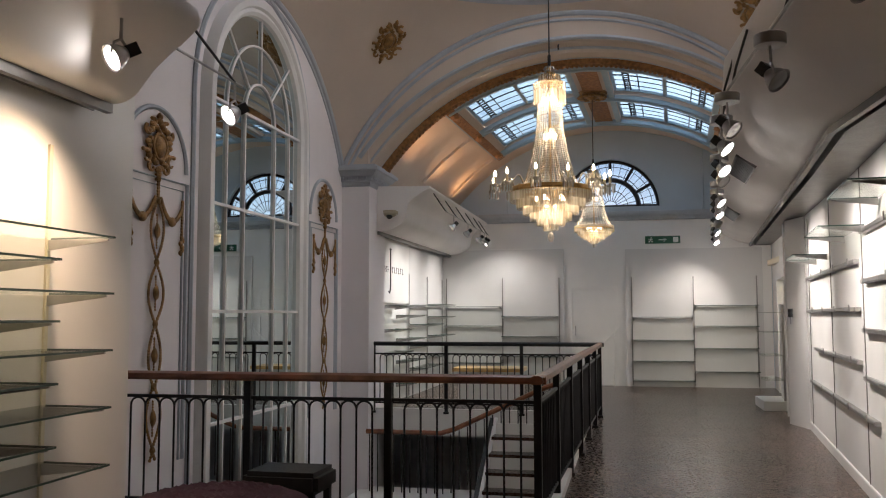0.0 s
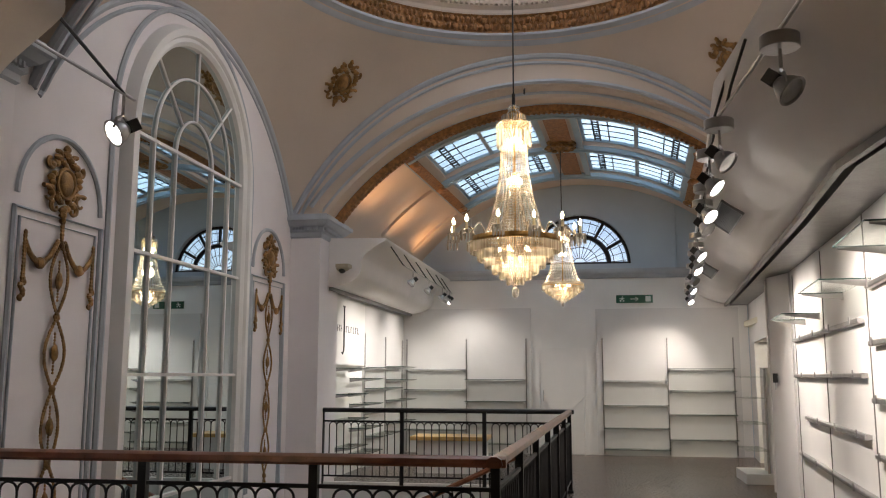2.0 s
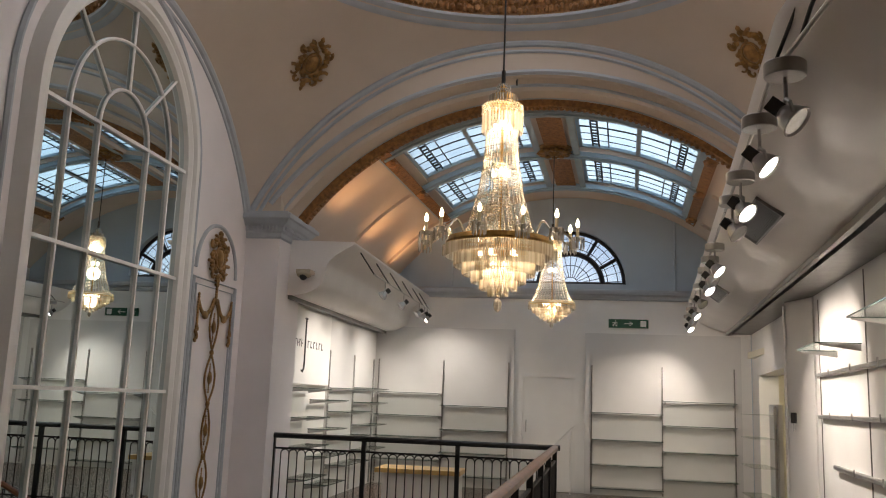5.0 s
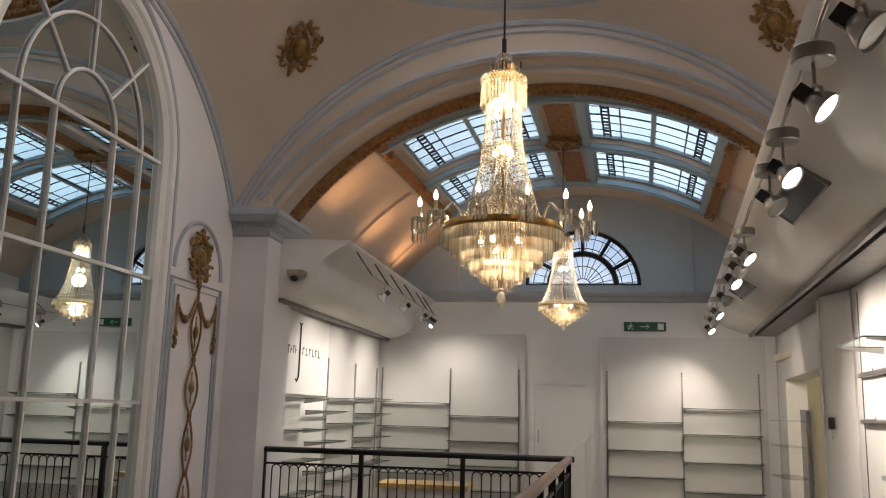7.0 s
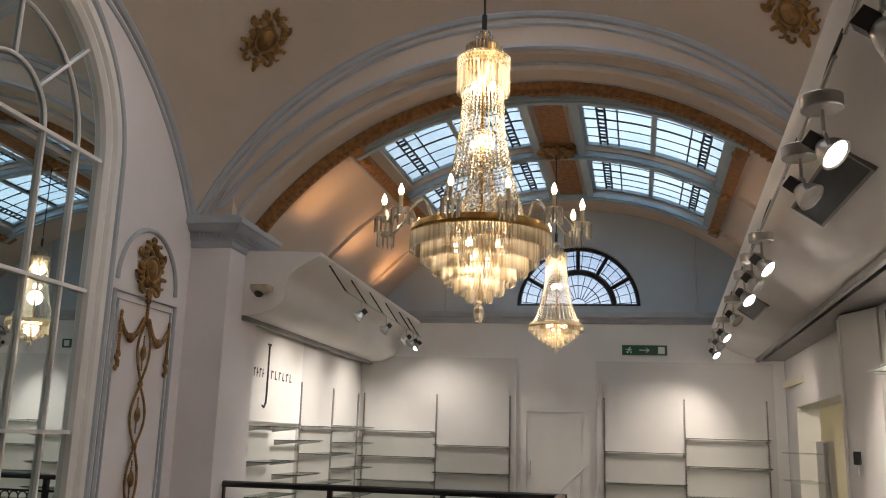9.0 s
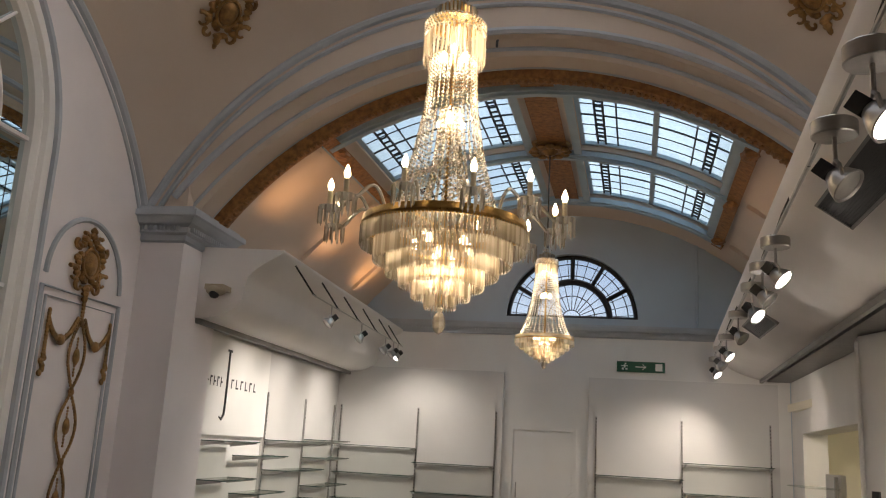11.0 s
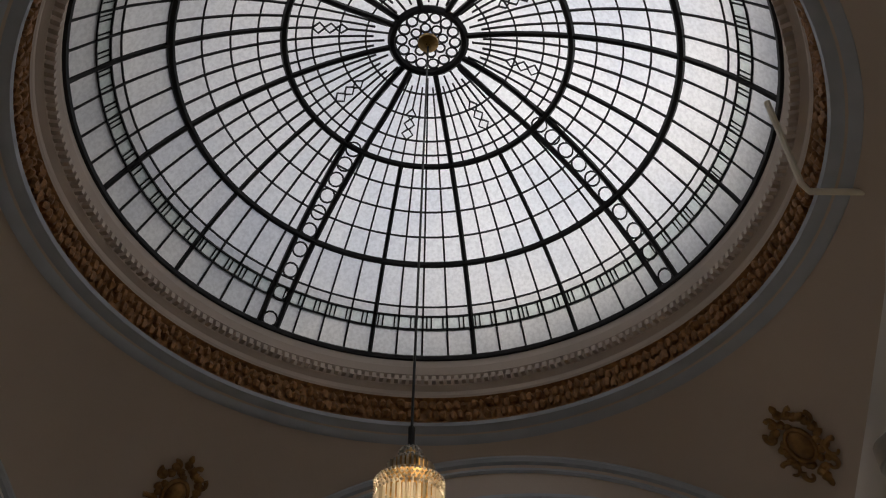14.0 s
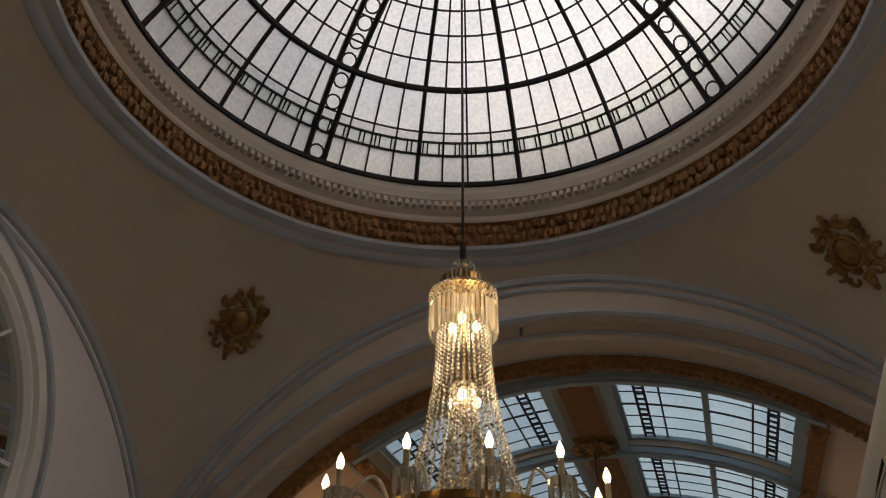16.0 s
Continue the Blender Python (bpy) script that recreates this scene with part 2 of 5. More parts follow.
# walls
def wall_quad(bm, x0, y0, x1, y1, z0, z1, t):
    """A wall from one plan point to another, thickness t to its left."""
    d = Vector((x1 - x0, y1 - y0)).normalized()
    n = Vector((-d.y, d.x)) * t
    loft(bm, [[(x0, y0, z), (x1, y1, z), (x1 + n.x, y1 + n.y, z), (x0 + n.x, y0 + n.y, z)] for z in (z0, z1)], True, True)


bm = B()
wall_quad(bm, XL, 15.2, XL, 6.2, -3.5, 6.0, -0.25)
structure("wall_west_bay", bm, M_WALL, "lilac white panelled wall of the domed bay", "wall")
bm = B()
wall_quad(bm, -4.12, 21, -4.12, 14.6, 0, 6.0, -0.3)
structure("wall_west_far", bm, M_WHITE, "white shop wall of the vaulted end bay", "wall")
bm = B()
box(bm, -5, -2.98, -2.5, 6.0, 0, 4.4)
structure("wall_west_near", bm, M_WHITE, "cream white wall block behind glass shelves", "wall")
bm = B()
box(bm, XL - 0.2, -3.97, YF, 14.75, -3.5, 3.4)
structure("wall_pier_far", bm, M_WALL, "plain lilac white pier under the arch", "pier")
bm = B()
box(bm, XL - 0.2, -3.97, 6.0, 7.45, -3.5, 3.4)
structure("wall_pier_near", bm, M_WALL, "plain lilac white pier under the near arch", "pier")
# right wall with the opening of the passage in the far part
bm = B()
wall_quad(bm, xr(14.35), 14.35, xr(YBEND), YBEND, 0, 6.2, 0.3)
wall_quad(bm, xr(YBEND), YBEND, xr(-2.5), -2.5, 0, 6.2, 0.3)
wall_quad(bm, xr(21), 21, xr(18.8), 18.8, 0, 6.2, 0.3)
wall_quad(bm, xr(18.8), 18.8, xr(14.35), 14.35, 2.10, 6.2, 0.3)
structure("wall_east", bm, M_WHITE, "white shop wall with a passage opening", "wall")
bm = B()
PX = xr(18.8) + 1.35
box(bm, PX, PX + 0.1, 13.8, 19.4, 0, 2.6)
box(bm, xr(18.8) + 0.32, PX, 19.3, 19.4, 0, 2.6)
box(bm, xr(14.3) + 0.32, PX, 13.8, 13.9, 0, 2.6)
box(bm, xr(14.3) + 0.32, PX, 13.9, 19.3, 2.4, 2.5)
structure("wall_passage", bm, M_CREAM, "cream yellow walls of the side passage", "wall")
bm = B()
wall_quad(bm, xr(13.95) - 0.22, 13.95, xr(13.4) - 0.02, 13.4, 0, 2.72, 0.02)
wall_quad(bm, xr(14.35) - 0.17, 14.36, xr(13.95) - 0.22, 13.95, 0, 2.72, 0.15)
structure("wall_pier_east", bm, M_WHITE, "white slim pier beside the passage opening", "pier")
bm = B()
box(bm, -6, 5, -2.8, -2.5, 0, 4.6)
structure("wall_south", bm, M_WHITE, "plain white wall behind the start of the walk", "wall")
bm = B()
box(bm, -5, 5, -2.6, 6.2, 4.3, 4.5)
box(bm, -5, 5, 6.2, 6.4, 4.3, 6.2)
box(bm, -5, 5, 6.4, YN + 0.02, 6.02, 6.2)
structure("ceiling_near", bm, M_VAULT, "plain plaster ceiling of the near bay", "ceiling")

# end wall with a half round window opening
LCX, LCZ, LR = -0.54, 3.70, 1.0
bm = B()
box(bm, -5, 4, YB, YB + 0.3, 0, LCZ)
outer = [(LCX + 4.4, LCZ)] + [(LCX + 4.4 * math.cos(a) if abs(math.cos(a)) > 0.75 else LCX + 3.3 * math.copysign(1, math.cos(a)) * min(1, abs(math.cos(a)) * 1.33), LCZ + 3.0 * min(1, math.sin(a) * 1.5)) for a in (math.pi * i / 32 for i in range(1, 32))] + [(LCX - 4.4, LCZ)]
inner = arc(LCX, LCZ, LR, 0, 180, 32)
loft(bm, [[(p[0], YB, p[1]) for p in inner], [(p[0], YB, p[1]) for p in outer], [(p[0], YB + 0.3, p[1]) for p in outer], [(p[0], YB + 0.3, p[1]) for p in inner], [(p[0], YB, p[1]) for p in inner]])
structure("wall_north", bm, M_BLUEPALE, "pale end wall with a half round window", "wall")
bm = B()
box(bm, -4.1, 2.6, YB - 0.012, YB, 0, 3.42)
structure("wall_north_lower", bm, M_WHITE, "white painted lower end wall", "wall")
# cornice along the end wall
bm = B()
prof = [(0, 3.40), (0.05, 3.42), (0.06, 3.47), (0.12, 3.50), (0.14, 3.55), (0.14, 3.58), (0, 3.60)]
loft(bm, [[(x, YB - 0.012 - d, z) for d, z in prof] for x in (-4.1, 2.7)])
for i in range(130):
    x = -4.05 + i * 0.052
    box(bm, x, x + 0.028, YB - 0.105, YB - 0.06, 3.462, 3.497)
structure("cornice_north", bm, M_BLUE, "blue grey dentil cornice across the end wall", "cornice")

# sail vault over the bay, cut by the four arch planes, up to the drum
RING_R = 2.56
RING_Z = SZ + math.sqrt(SR ** 2 - RING_R ** 2)


def bay_edge(a):
    c, s = math.cos(a), math.sin(a)
    k = min(3.38 / max(abs(c), 1e-6), 2.85 / max(abs(s), 1e-6))
    return k


corner = math.atan2(2.85, 3.38)
angles = sorted(set([math.tau * i / 144 for i in range(144)] + [corner, math.pi - corner, math.pi + corner, math.tau - corner]))
bm = B()
rows = []
for i in range(15):
    s = i / 14
    row = []
    for a in angles:
        r = bay_edge(a) * (1 - s) + RING_R * s
        r = max(r, RING_R)
        row.append((CX + r * math.cos(a), CY + r * math.sin(a), SZ + math.sqrt(max(SR ** 2 - r * r, 0))))
    rows.append(row)
loft(bm, rows, True)
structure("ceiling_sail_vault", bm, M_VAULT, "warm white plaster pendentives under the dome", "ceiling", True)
# drum rings
bm = B()
revolve(bm, [(r, RING_Z + z) for r, z in ((2.73, -0.09), (2.71, -0.11), (2.67, -0.09), (2.64, -0.05), (2.61, -0.04), (2.58, -0.02), (2.56, -0.01), (2.55, 0.02))], 128, (CX, CY, 0))
structure("trim_drum_lip", bm, M_BLUE, "blue grey moulded ring at the foot of the drum", "moulding", True)
bm = B()
revolve(bm, [(2.55, RING_Z + 0.02), (2.575, RING_Z + 0.05), (2.575, RING_Z + 0.24), (2.54, RING_Z + 0.27)], 128, (CX, CY, 0))
for i in range(220):
    a = math.tau * i / 220
    for k in range(2):
        z = RING_Z + 0.095 + 0.10 * k
        rr = 2.557
        aa = a + k * 0.014
        aa += 0.012 * noise.noise(Vector((i * 0.7, k, 0)))
        w = 0.03 + 0.03 * abs(noise.noise(Vector((i * 0.37, k * 5, 2))))
        blob(bm, (CX + rr * math.cos(aa), CY + rr * math.sin(aa), z + 0.05 * noise.noise(Vector((i * 0.6, k, 7)))), w, w, 0.05, 6, 4, 0.5, i)
structure("frieze_drum", bm, M_GOLDFLAT, "gilded leaf frieze round the drum", "frieze", True)
bm = B()
revolve(bm, [(r, RING_Z + z) for r, z in ((2.54, 0.27), (2.53, 0.29), (2.53, 0.33), (2.49, 0.37), (2.49, 0.44), (2.455, 0.46), (2.44, 0.53), (2.46, 0.65))], 128, (CX, CY, 0))
for i in range(230):
    a = math.tau * i / 230
    c, s = math.cos(a), math.sin(a)
    d = 0.018
    v = [(CX + r * c - k * d * s, CY + r * s + k * d * c, z) for z in (RING_Z + 0.38, RING_Z + 0.43) for r, k in ((2.43, -1), (2.43, 1), (2.50, 1), (2.50, -1))]
    loft(bm, [v[:4], v[4:]], True, True)
structure("cornice_drum", bm, M_VAULT, "white dentil ring under the glass dome", "cornice", False)

# groin mouldings along the bay's arches
def arch_points(side, off, n=48):
    """Points of the vault's edge on one side, moved off metres down into the opening and set on the wall plane."""
    out = []
    if side in "NF":
        y = YF if side == "F" else YN
        r = math.sqrt(SR ** 2 - 2.85 ** 2) - off
        half = math.degrees(math.asin(min(1, 3.38 / (r + off))))
        for i in range(n + 1):
            a = radians(90 + half - 2 * half * i / n)
            out.append(Vector((CX + r * math.cos(a), y, SZ + r * math.sin(a))))
    else:
        x = XL if side == "W" else XR
        r = math.sqrt(SR ** 2 - 3.38 ** 2) - off
        half = math.degrees(math.asin(min(1, 2.85 / (r + off))))
        for i in range(n + 1):
            a = radians(90 + half - 2 * half * i / n)
            out.append(Vector((x, CY + r * math.cos(a), SZ + r * math.sin(a))))
    return out


for side, nm in (("F", "far"), ("N", "near"), ("W", "west"), ("E", "east")):
    bm = B()
    tube(bm, arch_points(side, 0.0), 0.045, 8)
    tube(bm, arch_points(side, 0.10), 0.025, 6)
    structure("trim_arch_" + nm, bm, M_BLUE, "blue grey roll moulding along the vault's edge", "moulding", True)


bm = B()
g = arch_points("N", 0.0)
loft(bm, [g, [Vector((p.x, p.y, 6.1)) for p in g]])
structure("wall_arch_near", bm, M_VAULT, "plaster wall over the near arch", "arch")

# main arches: face, splayed soffit and gilt edge; the opening is a flatter arc
def arch_ring(yface, yback, sgn, shift):
    half, crown = 2.97, 1.51
    r = (half ** 2 + crown ** 2) / (2 * crown)
    cz = SPRING + crown - r
    a = math.degrees(math.asin(half / r))
    n = 48

    def line(extra, y, sx=shift):
        return [Vector((p[0] + sx, y, p[1])) for p in arc(CX, cz, r + extra, 90 + a, 90 - a, n)]
    return line


line = arch_ring(YF, 14.6, 1, 0.16)
bm = B()
g = arch_points("F", 0.0)
loft(bm, [g, [p + Vector((0, 0.02, 0)) for p in line(0.30, YF, 0.10)]])
box(bm, XL - 0.2, -4.0, YF + 0.03, YF + 0.6, 3.3, 4.3)
box(bm, XR - 0.45, XR + 0.6, YF + 0.03, YF + 0.6, 2.8, 4.6)
structure("wall_arch_face", bm, M_VAULT, "plaster face of the great arch", "arch", True)
bm = B()
loft(bm, [line(0.30, YF + 0.02, 0.10), line(0.24, YF + 0.06, 0.11), line(0.20, YF + 0.16, 0.12), line(0.12, YF + 0.18, 0.13), line(0.10, YF + 0.42, 0.15)])
structure("trim_arch_soffit", bm, M_VAULT, "warm white moulded soffit of the great arch", "arch", True)
bm = B()
for e, y, r in ((0.29, YF + 0.0, 0.035), (0.185, YF + 0.17, 0.022), (0.11, YF + 0.41, 0.02)):
    tube(bm, line(e, y, 0.1 + 0.1 * (y - YF)), r, 6)
structure("trim_arch_beads", bm, M_BLUE, "blue grey beads along the great arch", "moulding", True)
bm = B()
loft(bm, [line(0.10, YF + 0.42, 0.15), line(0.02, YF + 0.44, 0.16), line(0.0, YF + 0.50, 0.16), line(0.02, YF + 0.60, 0.17), line(0.25, YF + 0.62, 0.17)])
pts = line(0.0, YF + 0.50, 0.16)
for i in range(0, len(pts) - 1):
    for k in (0.25, 0.75):
        p = pts[i].lerp(pts[i + 1], k)
        blob(bm, (p.x, p.y, p.z), 0.03, 0.045, 0.02, 6, 4, 0.3, i)
structure("trim_arch_gilt", bm, M_GOLDFLAT, "dull gilt enriched band under the great arch", "moulding", True)

# barrel vault of the end bay with its four skylights
VR, VZ = 4.15, 5.31 - 4.15
VY0, VY1 = YF + 0.6, YB
S1, S2 = VY0 + 0.35, YB - 1.05          # skylights' ends along the bay


def vault(u, y, lift=0.0):
    """A point of the vault: u metres of arc from its crown."""
    a = u / VR
    return Vector((axis(y) + 0.02 + (VR + lift) * math.sin(a), y, VZ + (VR + lift) * math.cos(a)))


SKY_U = [(-2.05, -0.32), (0.32, 2.05)]
YM = 0.5 * (S1 + S2)
SKY_Y = [(S1, YM - 0.1), (YM + 0.1, S2)]
us = sorted(set([-4.0, -3.5, -3.0, -2.5, -2.05, -1.62, -1.2, -0.76, -0.32, 0.0, 0.32, 0.76, 1.2, 1.62, 2.05, 2.5, 3.0, 3.5, 4.0]))
ys = [VY0 - 0.1, S1, YM - 0.1, YM + 0.1, S2, VY1 + 0.05]
bm = B()
grid = {}
for i, u in enumerate(us):
    for j, y in enumerate(ys):
        grid[i, j] = bm.verts.new(vault(u, y))
for i in range(len(us) - 1):
    for j in range(len(ys) - 1):
        um, ym = (us[i] + us[i + 1]) / 2, (ys[j] + ys[j + 1]) / 2
        if any(a < um < b for a, b in SKY_U) and any(a < ym < b for a, b in SKY_Y):
            continue
        bm.faces.new((grid[i, j], grid[i + 1, j], grid[i + 1, j + 1], grid[i, j + 1]))
# the sides of the openings
for a, b in SKY_U:
    for c, d in SKY_Y:
        n = 8
        edge = [vault(a + (b - a) * k / n, c) for k in range(n)] + [vault(b, c + (d - c) * k / n) for k in range(n)] + [vault(b - (b - a) * k / n, d) for k in range(n)] + [vault(a, d - (d - c) * k / n) for k in range(n)]
        up = [vault(a + (b - a) * k / n, c, 0.16) for k in range(n)] + [vault(b, c + (d - c) * k / n, 0.16) for k in range(n)] + [vault(b - (b - a) * k / n, d, 0.16) for k in range(n)] + [vault(a, d - (d - c) * k / n, 0.16) for k in range(n)]
        loft(bm, [edge, up], True)
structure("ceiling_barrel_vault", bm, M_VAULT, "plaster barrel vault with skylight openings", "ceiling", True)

# ---- skylights ----
def skylight(name, a, b, c, d):
    t = thing(name, "leaded skylight with pale rippled glass between vault ribs", "skylight", group="vault skylights", kind="structure")
    bm = B()
    rim = 0.05
    for u0, u1, y0, y1 in ((a, b, c, c + rim), (a, b, d - rim, d), (a, a + rim, c, d), (b - rim, b, c, d), ((a + b) / 2 - 0.03, (a + b) / 2 + 0.03, c, d)):
        n = 8
        loft(bm, [[vault(u0 + (u1 - u0) * k / n, y, l) for k in range(n + 1)] for y, l in ((y0, 0.06), (y1, 0.06), (y1, 0.11), (y0, 0.11), (y0, 0.06))])
    part("frame", bm, M_TEAL, t)
    bm = B()
    nu, ny = 8, 6
    for k in range(1, nu):
        u = a + (b - a) * k / nu
        if k in (2, 4, 6):
            tube(bm, [vault(u, c + (d - c) * q / 4, 0.09) for q in range(5)], 0.011, 5)
    for k in range(1, ny):
        y = c + (d - c) * k / ny
        tube(bm, [vault(a + (b - a) * q / 10, y, 0.09) for q in range(11)], 0.012 if k == 3 else 0.007, 5)
    # border ladders near the outer and inner sides
    for uu in ((a + 0.20, a + 0.29), (b - 0.29, b - 0.20)):
        for u in uu:
            tube(bm, [vault(u, c + (d - c) * q / 4, 0.088) for q in range(5)], 0.015, 5)
        for q in range(1, 14):
            y = c + (d - c) * q / 14
            tube(bm, [vault(uu[0], y, 0.088), vault(uu[1], y, 0.088)], 0.013, 4)
    part("lead_came", bm, M_LEAD, t)
    for i in range(4):
        for j in range(3):
            bm = B()
            u0, u1 = a + (b - a) * i / 4, a + (b - a) * (i + 1) / 4
            y0, y1 = c + (d - c) * j / 3, c + (d - c) * (j + 1) / 3
            loft(bm, [[vault(u0 + (u1 - u0) * k / 3, y, 0.1) for k in range(4)] for y in (y0, y1)])
            ob = part("pane", bm, M_PANE, t)
    return t


for i, (a, b) in enumerate(SKY_U):
    for j, (c, d) in enumerate(SKY_Y):
        skylight("window_skylight", a, b, c, d)

# ribs and gilt bands of the vault
def vault_strip(bm, u0, u1, y0, y1, drop0=0.0, drop=0.05, n=10):
    rows = []
    for y, l in ((y0, 0.0), (y0, -drop), (y1, -drop), (y1, 0.0)):
        rows.append([vault(u0 + (u1 - u0) * k / n, y, l) for k in range(n + 1)])
    return loft(bm, rows)


bm = B()
for y in (S1 - 0.08, YM - 0.08, S2 - 0.05):
    vault_strip(bm, -2.3, 2.3, y, y + 0.16, 0, 0.07)
    vault_strip(bm, -2.3, 2.3, y + 0.04, y + 0.12, 0, 0.10)
for u in (-2.35, -0.34, 0.24, 2.05):
    vault_strip(bm, u, u + 0.10, S1 - 0.1, S2 + 0.1, 0, 0.06, 2)
structure("trim_vault_ribs", bm, M_TEAL, "teal grey moulded ribs between the skylights", "moulding")
bm = B()
vault_strip(bm, -0.17, 0.17, VY0, S2 + 0.05, 0, 0.04, 2)
for s in (-1, 1):
    lo, hi = sorted((s * 2.16, s * 2.32))
    vault_strip(bm, lo, hi, VY0, S2 + 0.2, 0, 0.09, 2)
    for y in (S1 + 0.2, YM, S2 - 0.2):
        p = vault(s * 2.24, y, -0.1)
        blob(bm, p, 0.1, 0.16, 0.05, 8, 5, 0.3, y)
structure("trim_vault_gilt", bm, M_GOLDFLAT, "dull gilt bands along the barrel vault", "moulding")
bm = B()
for s in (-1, 1):
    for y in (S1 - 0.1, YM - 0.05, S2):
        lo, hi = sorted((s * 2.4, s * 3.55))
        vault_strip(bm, lo, hi, y, y + 0.14, 0, 0.05, 5)
structure("trim_vault_side_ribs", bm, M_VAULT, "plaster ribs on the sides of the vault", "moulding")
bm = B()
for x in (-2.72, 1.32):
    tube(bm, [(x, YB - 0.01, 3.6), (x, YB - 0.01, 4.95)], 0.02, 6)
structure("trim_north_panel", bm, M_BLUEPALE, "thin painted bead on the end wall", "moulding")

# ---- lunette window ----
lun = thing("window_lunette", "half round leaded window with a black frame in the end wall", "window", pose(LCX, YB, LCZ), kind="structure")
bm = B()
for r, w in ((0.97, 0.035), (0.58, 0.05)):
    tube(bm, [(p[0], 0.14, p[1]) for p in arc(0, 0, r, 0, 180, 32)], w, 6)
tube(bm, [(-1.0, 0.14, 0.02), (1.0, 0.14, 0.02)], 0.035, 6)
for k in range(1, 6):
    a = math.pi * k / 6
    tube(bm, [(0.58 * math.cos(a), 0.14, 0.58 * math.sin(a)), (0.97 * math.cos(a), 0.14, 0.97 * math.sin(a))], 0.035, 6)
part("frame", bm, M_LEAD, lun)
bm = B()
for r in (0.14, 0.36, 0.68, 0.86):
    tube(bm, [(p[0], 0.14, p[1]) for p in arc(0, 0, r, 0, 180, 28)], 0.008, 5)
for k in range(1, 14):
    a = math.pi * k / 14
    tube(bm, [(0.14 * math.cos(a), 0.14, 0.14 * math.sin(a)), (0.56 * math.cos(a), 0.14, 0.56 * math.sin(a))], 0.008, 4)
for k in range(18):
    a = math.pi * (k + 0.5) / 18
    tube(bm, [(0.6 * math.cos(a), 0.14, 0.6 * math.sin(a)), (0.95 * math.cos(a), 0.14, 0.95 * math.sin(a))], 0.007, 4)
part("lead_came", bm, M_LEAD, lun)
for k in range(6):
    bm = B()
    loft(bm, [[(r * math.cos(a), 0.15, r * math.sin(a)) for a in (math.pi * (k + q / 4) / 6 for q in range(5))] for r in (0.01, 0.58, 0.99)])
    part("pane", bm, M_LUNETTE, lun)

# ---- glass dome ----
DR, DRISE = 2.46, 1.42
DS = (DR ** 2 + DRISE ** 2) / (2 * DRISE)
DZ = RING_Z + 0.63
dome = thing("window_dome", "shallow leaded glass dome with black ribs and clear rippled panes", "dome", pose(CX, CY, DZ), kind="structure")


def dome_z(r):
    return math.sqrt(max(DS ** 2 - r * r, 0)) - (DS - DRISE)


def dome_pt(r, a, lift=0.0):
    return Vector((r * math.sin(a), r * math.cos(a), dome_z(r) + lift))


SEC = math.tau / 16
RINGS = [0.30, 1.15, 1.91, 2.46]
bm = B()
for r, w in ((0.30, 0.035), (1.15, 0.03), (1.91, 0.032), (2.45, 0.03)):
    tube(bm, [dome_pt(r, math.tau * k / 96, -0.01) for k in range(97)], w, 6)
part("ring_rib", bm, M_LEAD, dome)
for k in range(16):
    a = k * SEC
    strip = k % 4 == 2
    bm = B()
    if strip:
        for s in (-1, 1):
            tube(bm, [dome_pt(0.3 + 2.16 * q / 16, a + s * 0.085 / max(0.3 + 2.16 * q / 16, 0.75), -0.01) for q in range(17)], 0.026, 6)
        r = 1.16
        while r < 2.42:
            c = dome_pt(r, a, -0.012)
            t1 = (dome_pt(r + 0.01, a) - dome_pt(r - 0.01, a)).normalized()
            t2 = Vector((math.cos(a), -math.sin(a), 0))
            rr = 0.066
            tube(bm, [c + (t1 * math.cos(q) + t2 * math.sin(q)) * rr for q in (math.tau * i / 12 for i in range(13))], 0.009, 4)
            r += 0.139
    else:
        r0 = 1.15 if k % 2 else 0.3
        tube(bm, [dome_pt(r0 + (2.46 - r0) * q / 16, a, -0.01) for q in range(17)], 0.021 if k % 2 else 0.025, 6)
    part("rib", bm, M_LEAD, dome)
bm = B()
CELLS = [(0.30, 1.15, 4), (1.15, 1.91, 4), (1.91, 2.46, 2)]
for r0, r1, n in CELLS:
    for q in range(1, n):
        r = r0 + (r1 - r0) * q / n
        tube(bm, [dome_pt(r, math.tau * k / 96, 0) for k in range(97)], 0.0095, 4)
for r in (2.24, 2.31):
    tube(bm, [dome_pt(r, math.tau * k / 96, 0) for k in range(97)], 0.012, 4)
for k in range(16 * 6):
    a = math.tau * (k + 0.25) / (16 * 6)
    for o in (0.0, 0.018):
        tube(bm, [dome_pt(2.24, a + o), dome_pt(2.31, a + o)], 0.009, 4)
tube(bm, [dome_pt(1.06, math.tau * k / 96, 0) for k in range(97)], 0.0095, 4)
for k in range(16):
    for c in range(1, 4):
        a = (k + c / 4) * SEC
        tube(bm, [dome_pt(1.15 + 1.3 * q / 9, a, 0) for q in range(10)], 0.0115, 4)
for k in range(8):
    for c in range(1, 8):
        a = (k + c / 8) * 2 * SEC
        r0 = 0.32 if c == 4 else (0.45 if c % 2 else 0.36)
        if c == 4:
            tube(bm, [dome_pt(0.32, a), dome_pt(0.5, a), dome_pt(0.66, a)], 0.010, 4)
            r0 = 0.94
        tube(bm, [dome_pt(r0 + (1.15 - r0) * q / 6, a, 0) for q in range(7)], 0.010, 4)
    a = (k + 0.5) * 2 * SEC
    for r in (0.66, 0.75, 0.84):
        for o in (-0.055, 0.055):
            tube(bm, [dome_pt(r, a), dome_pt(r + 0.05, a + o), dome_pt(r + 0.10, a)], 0.009, 4)
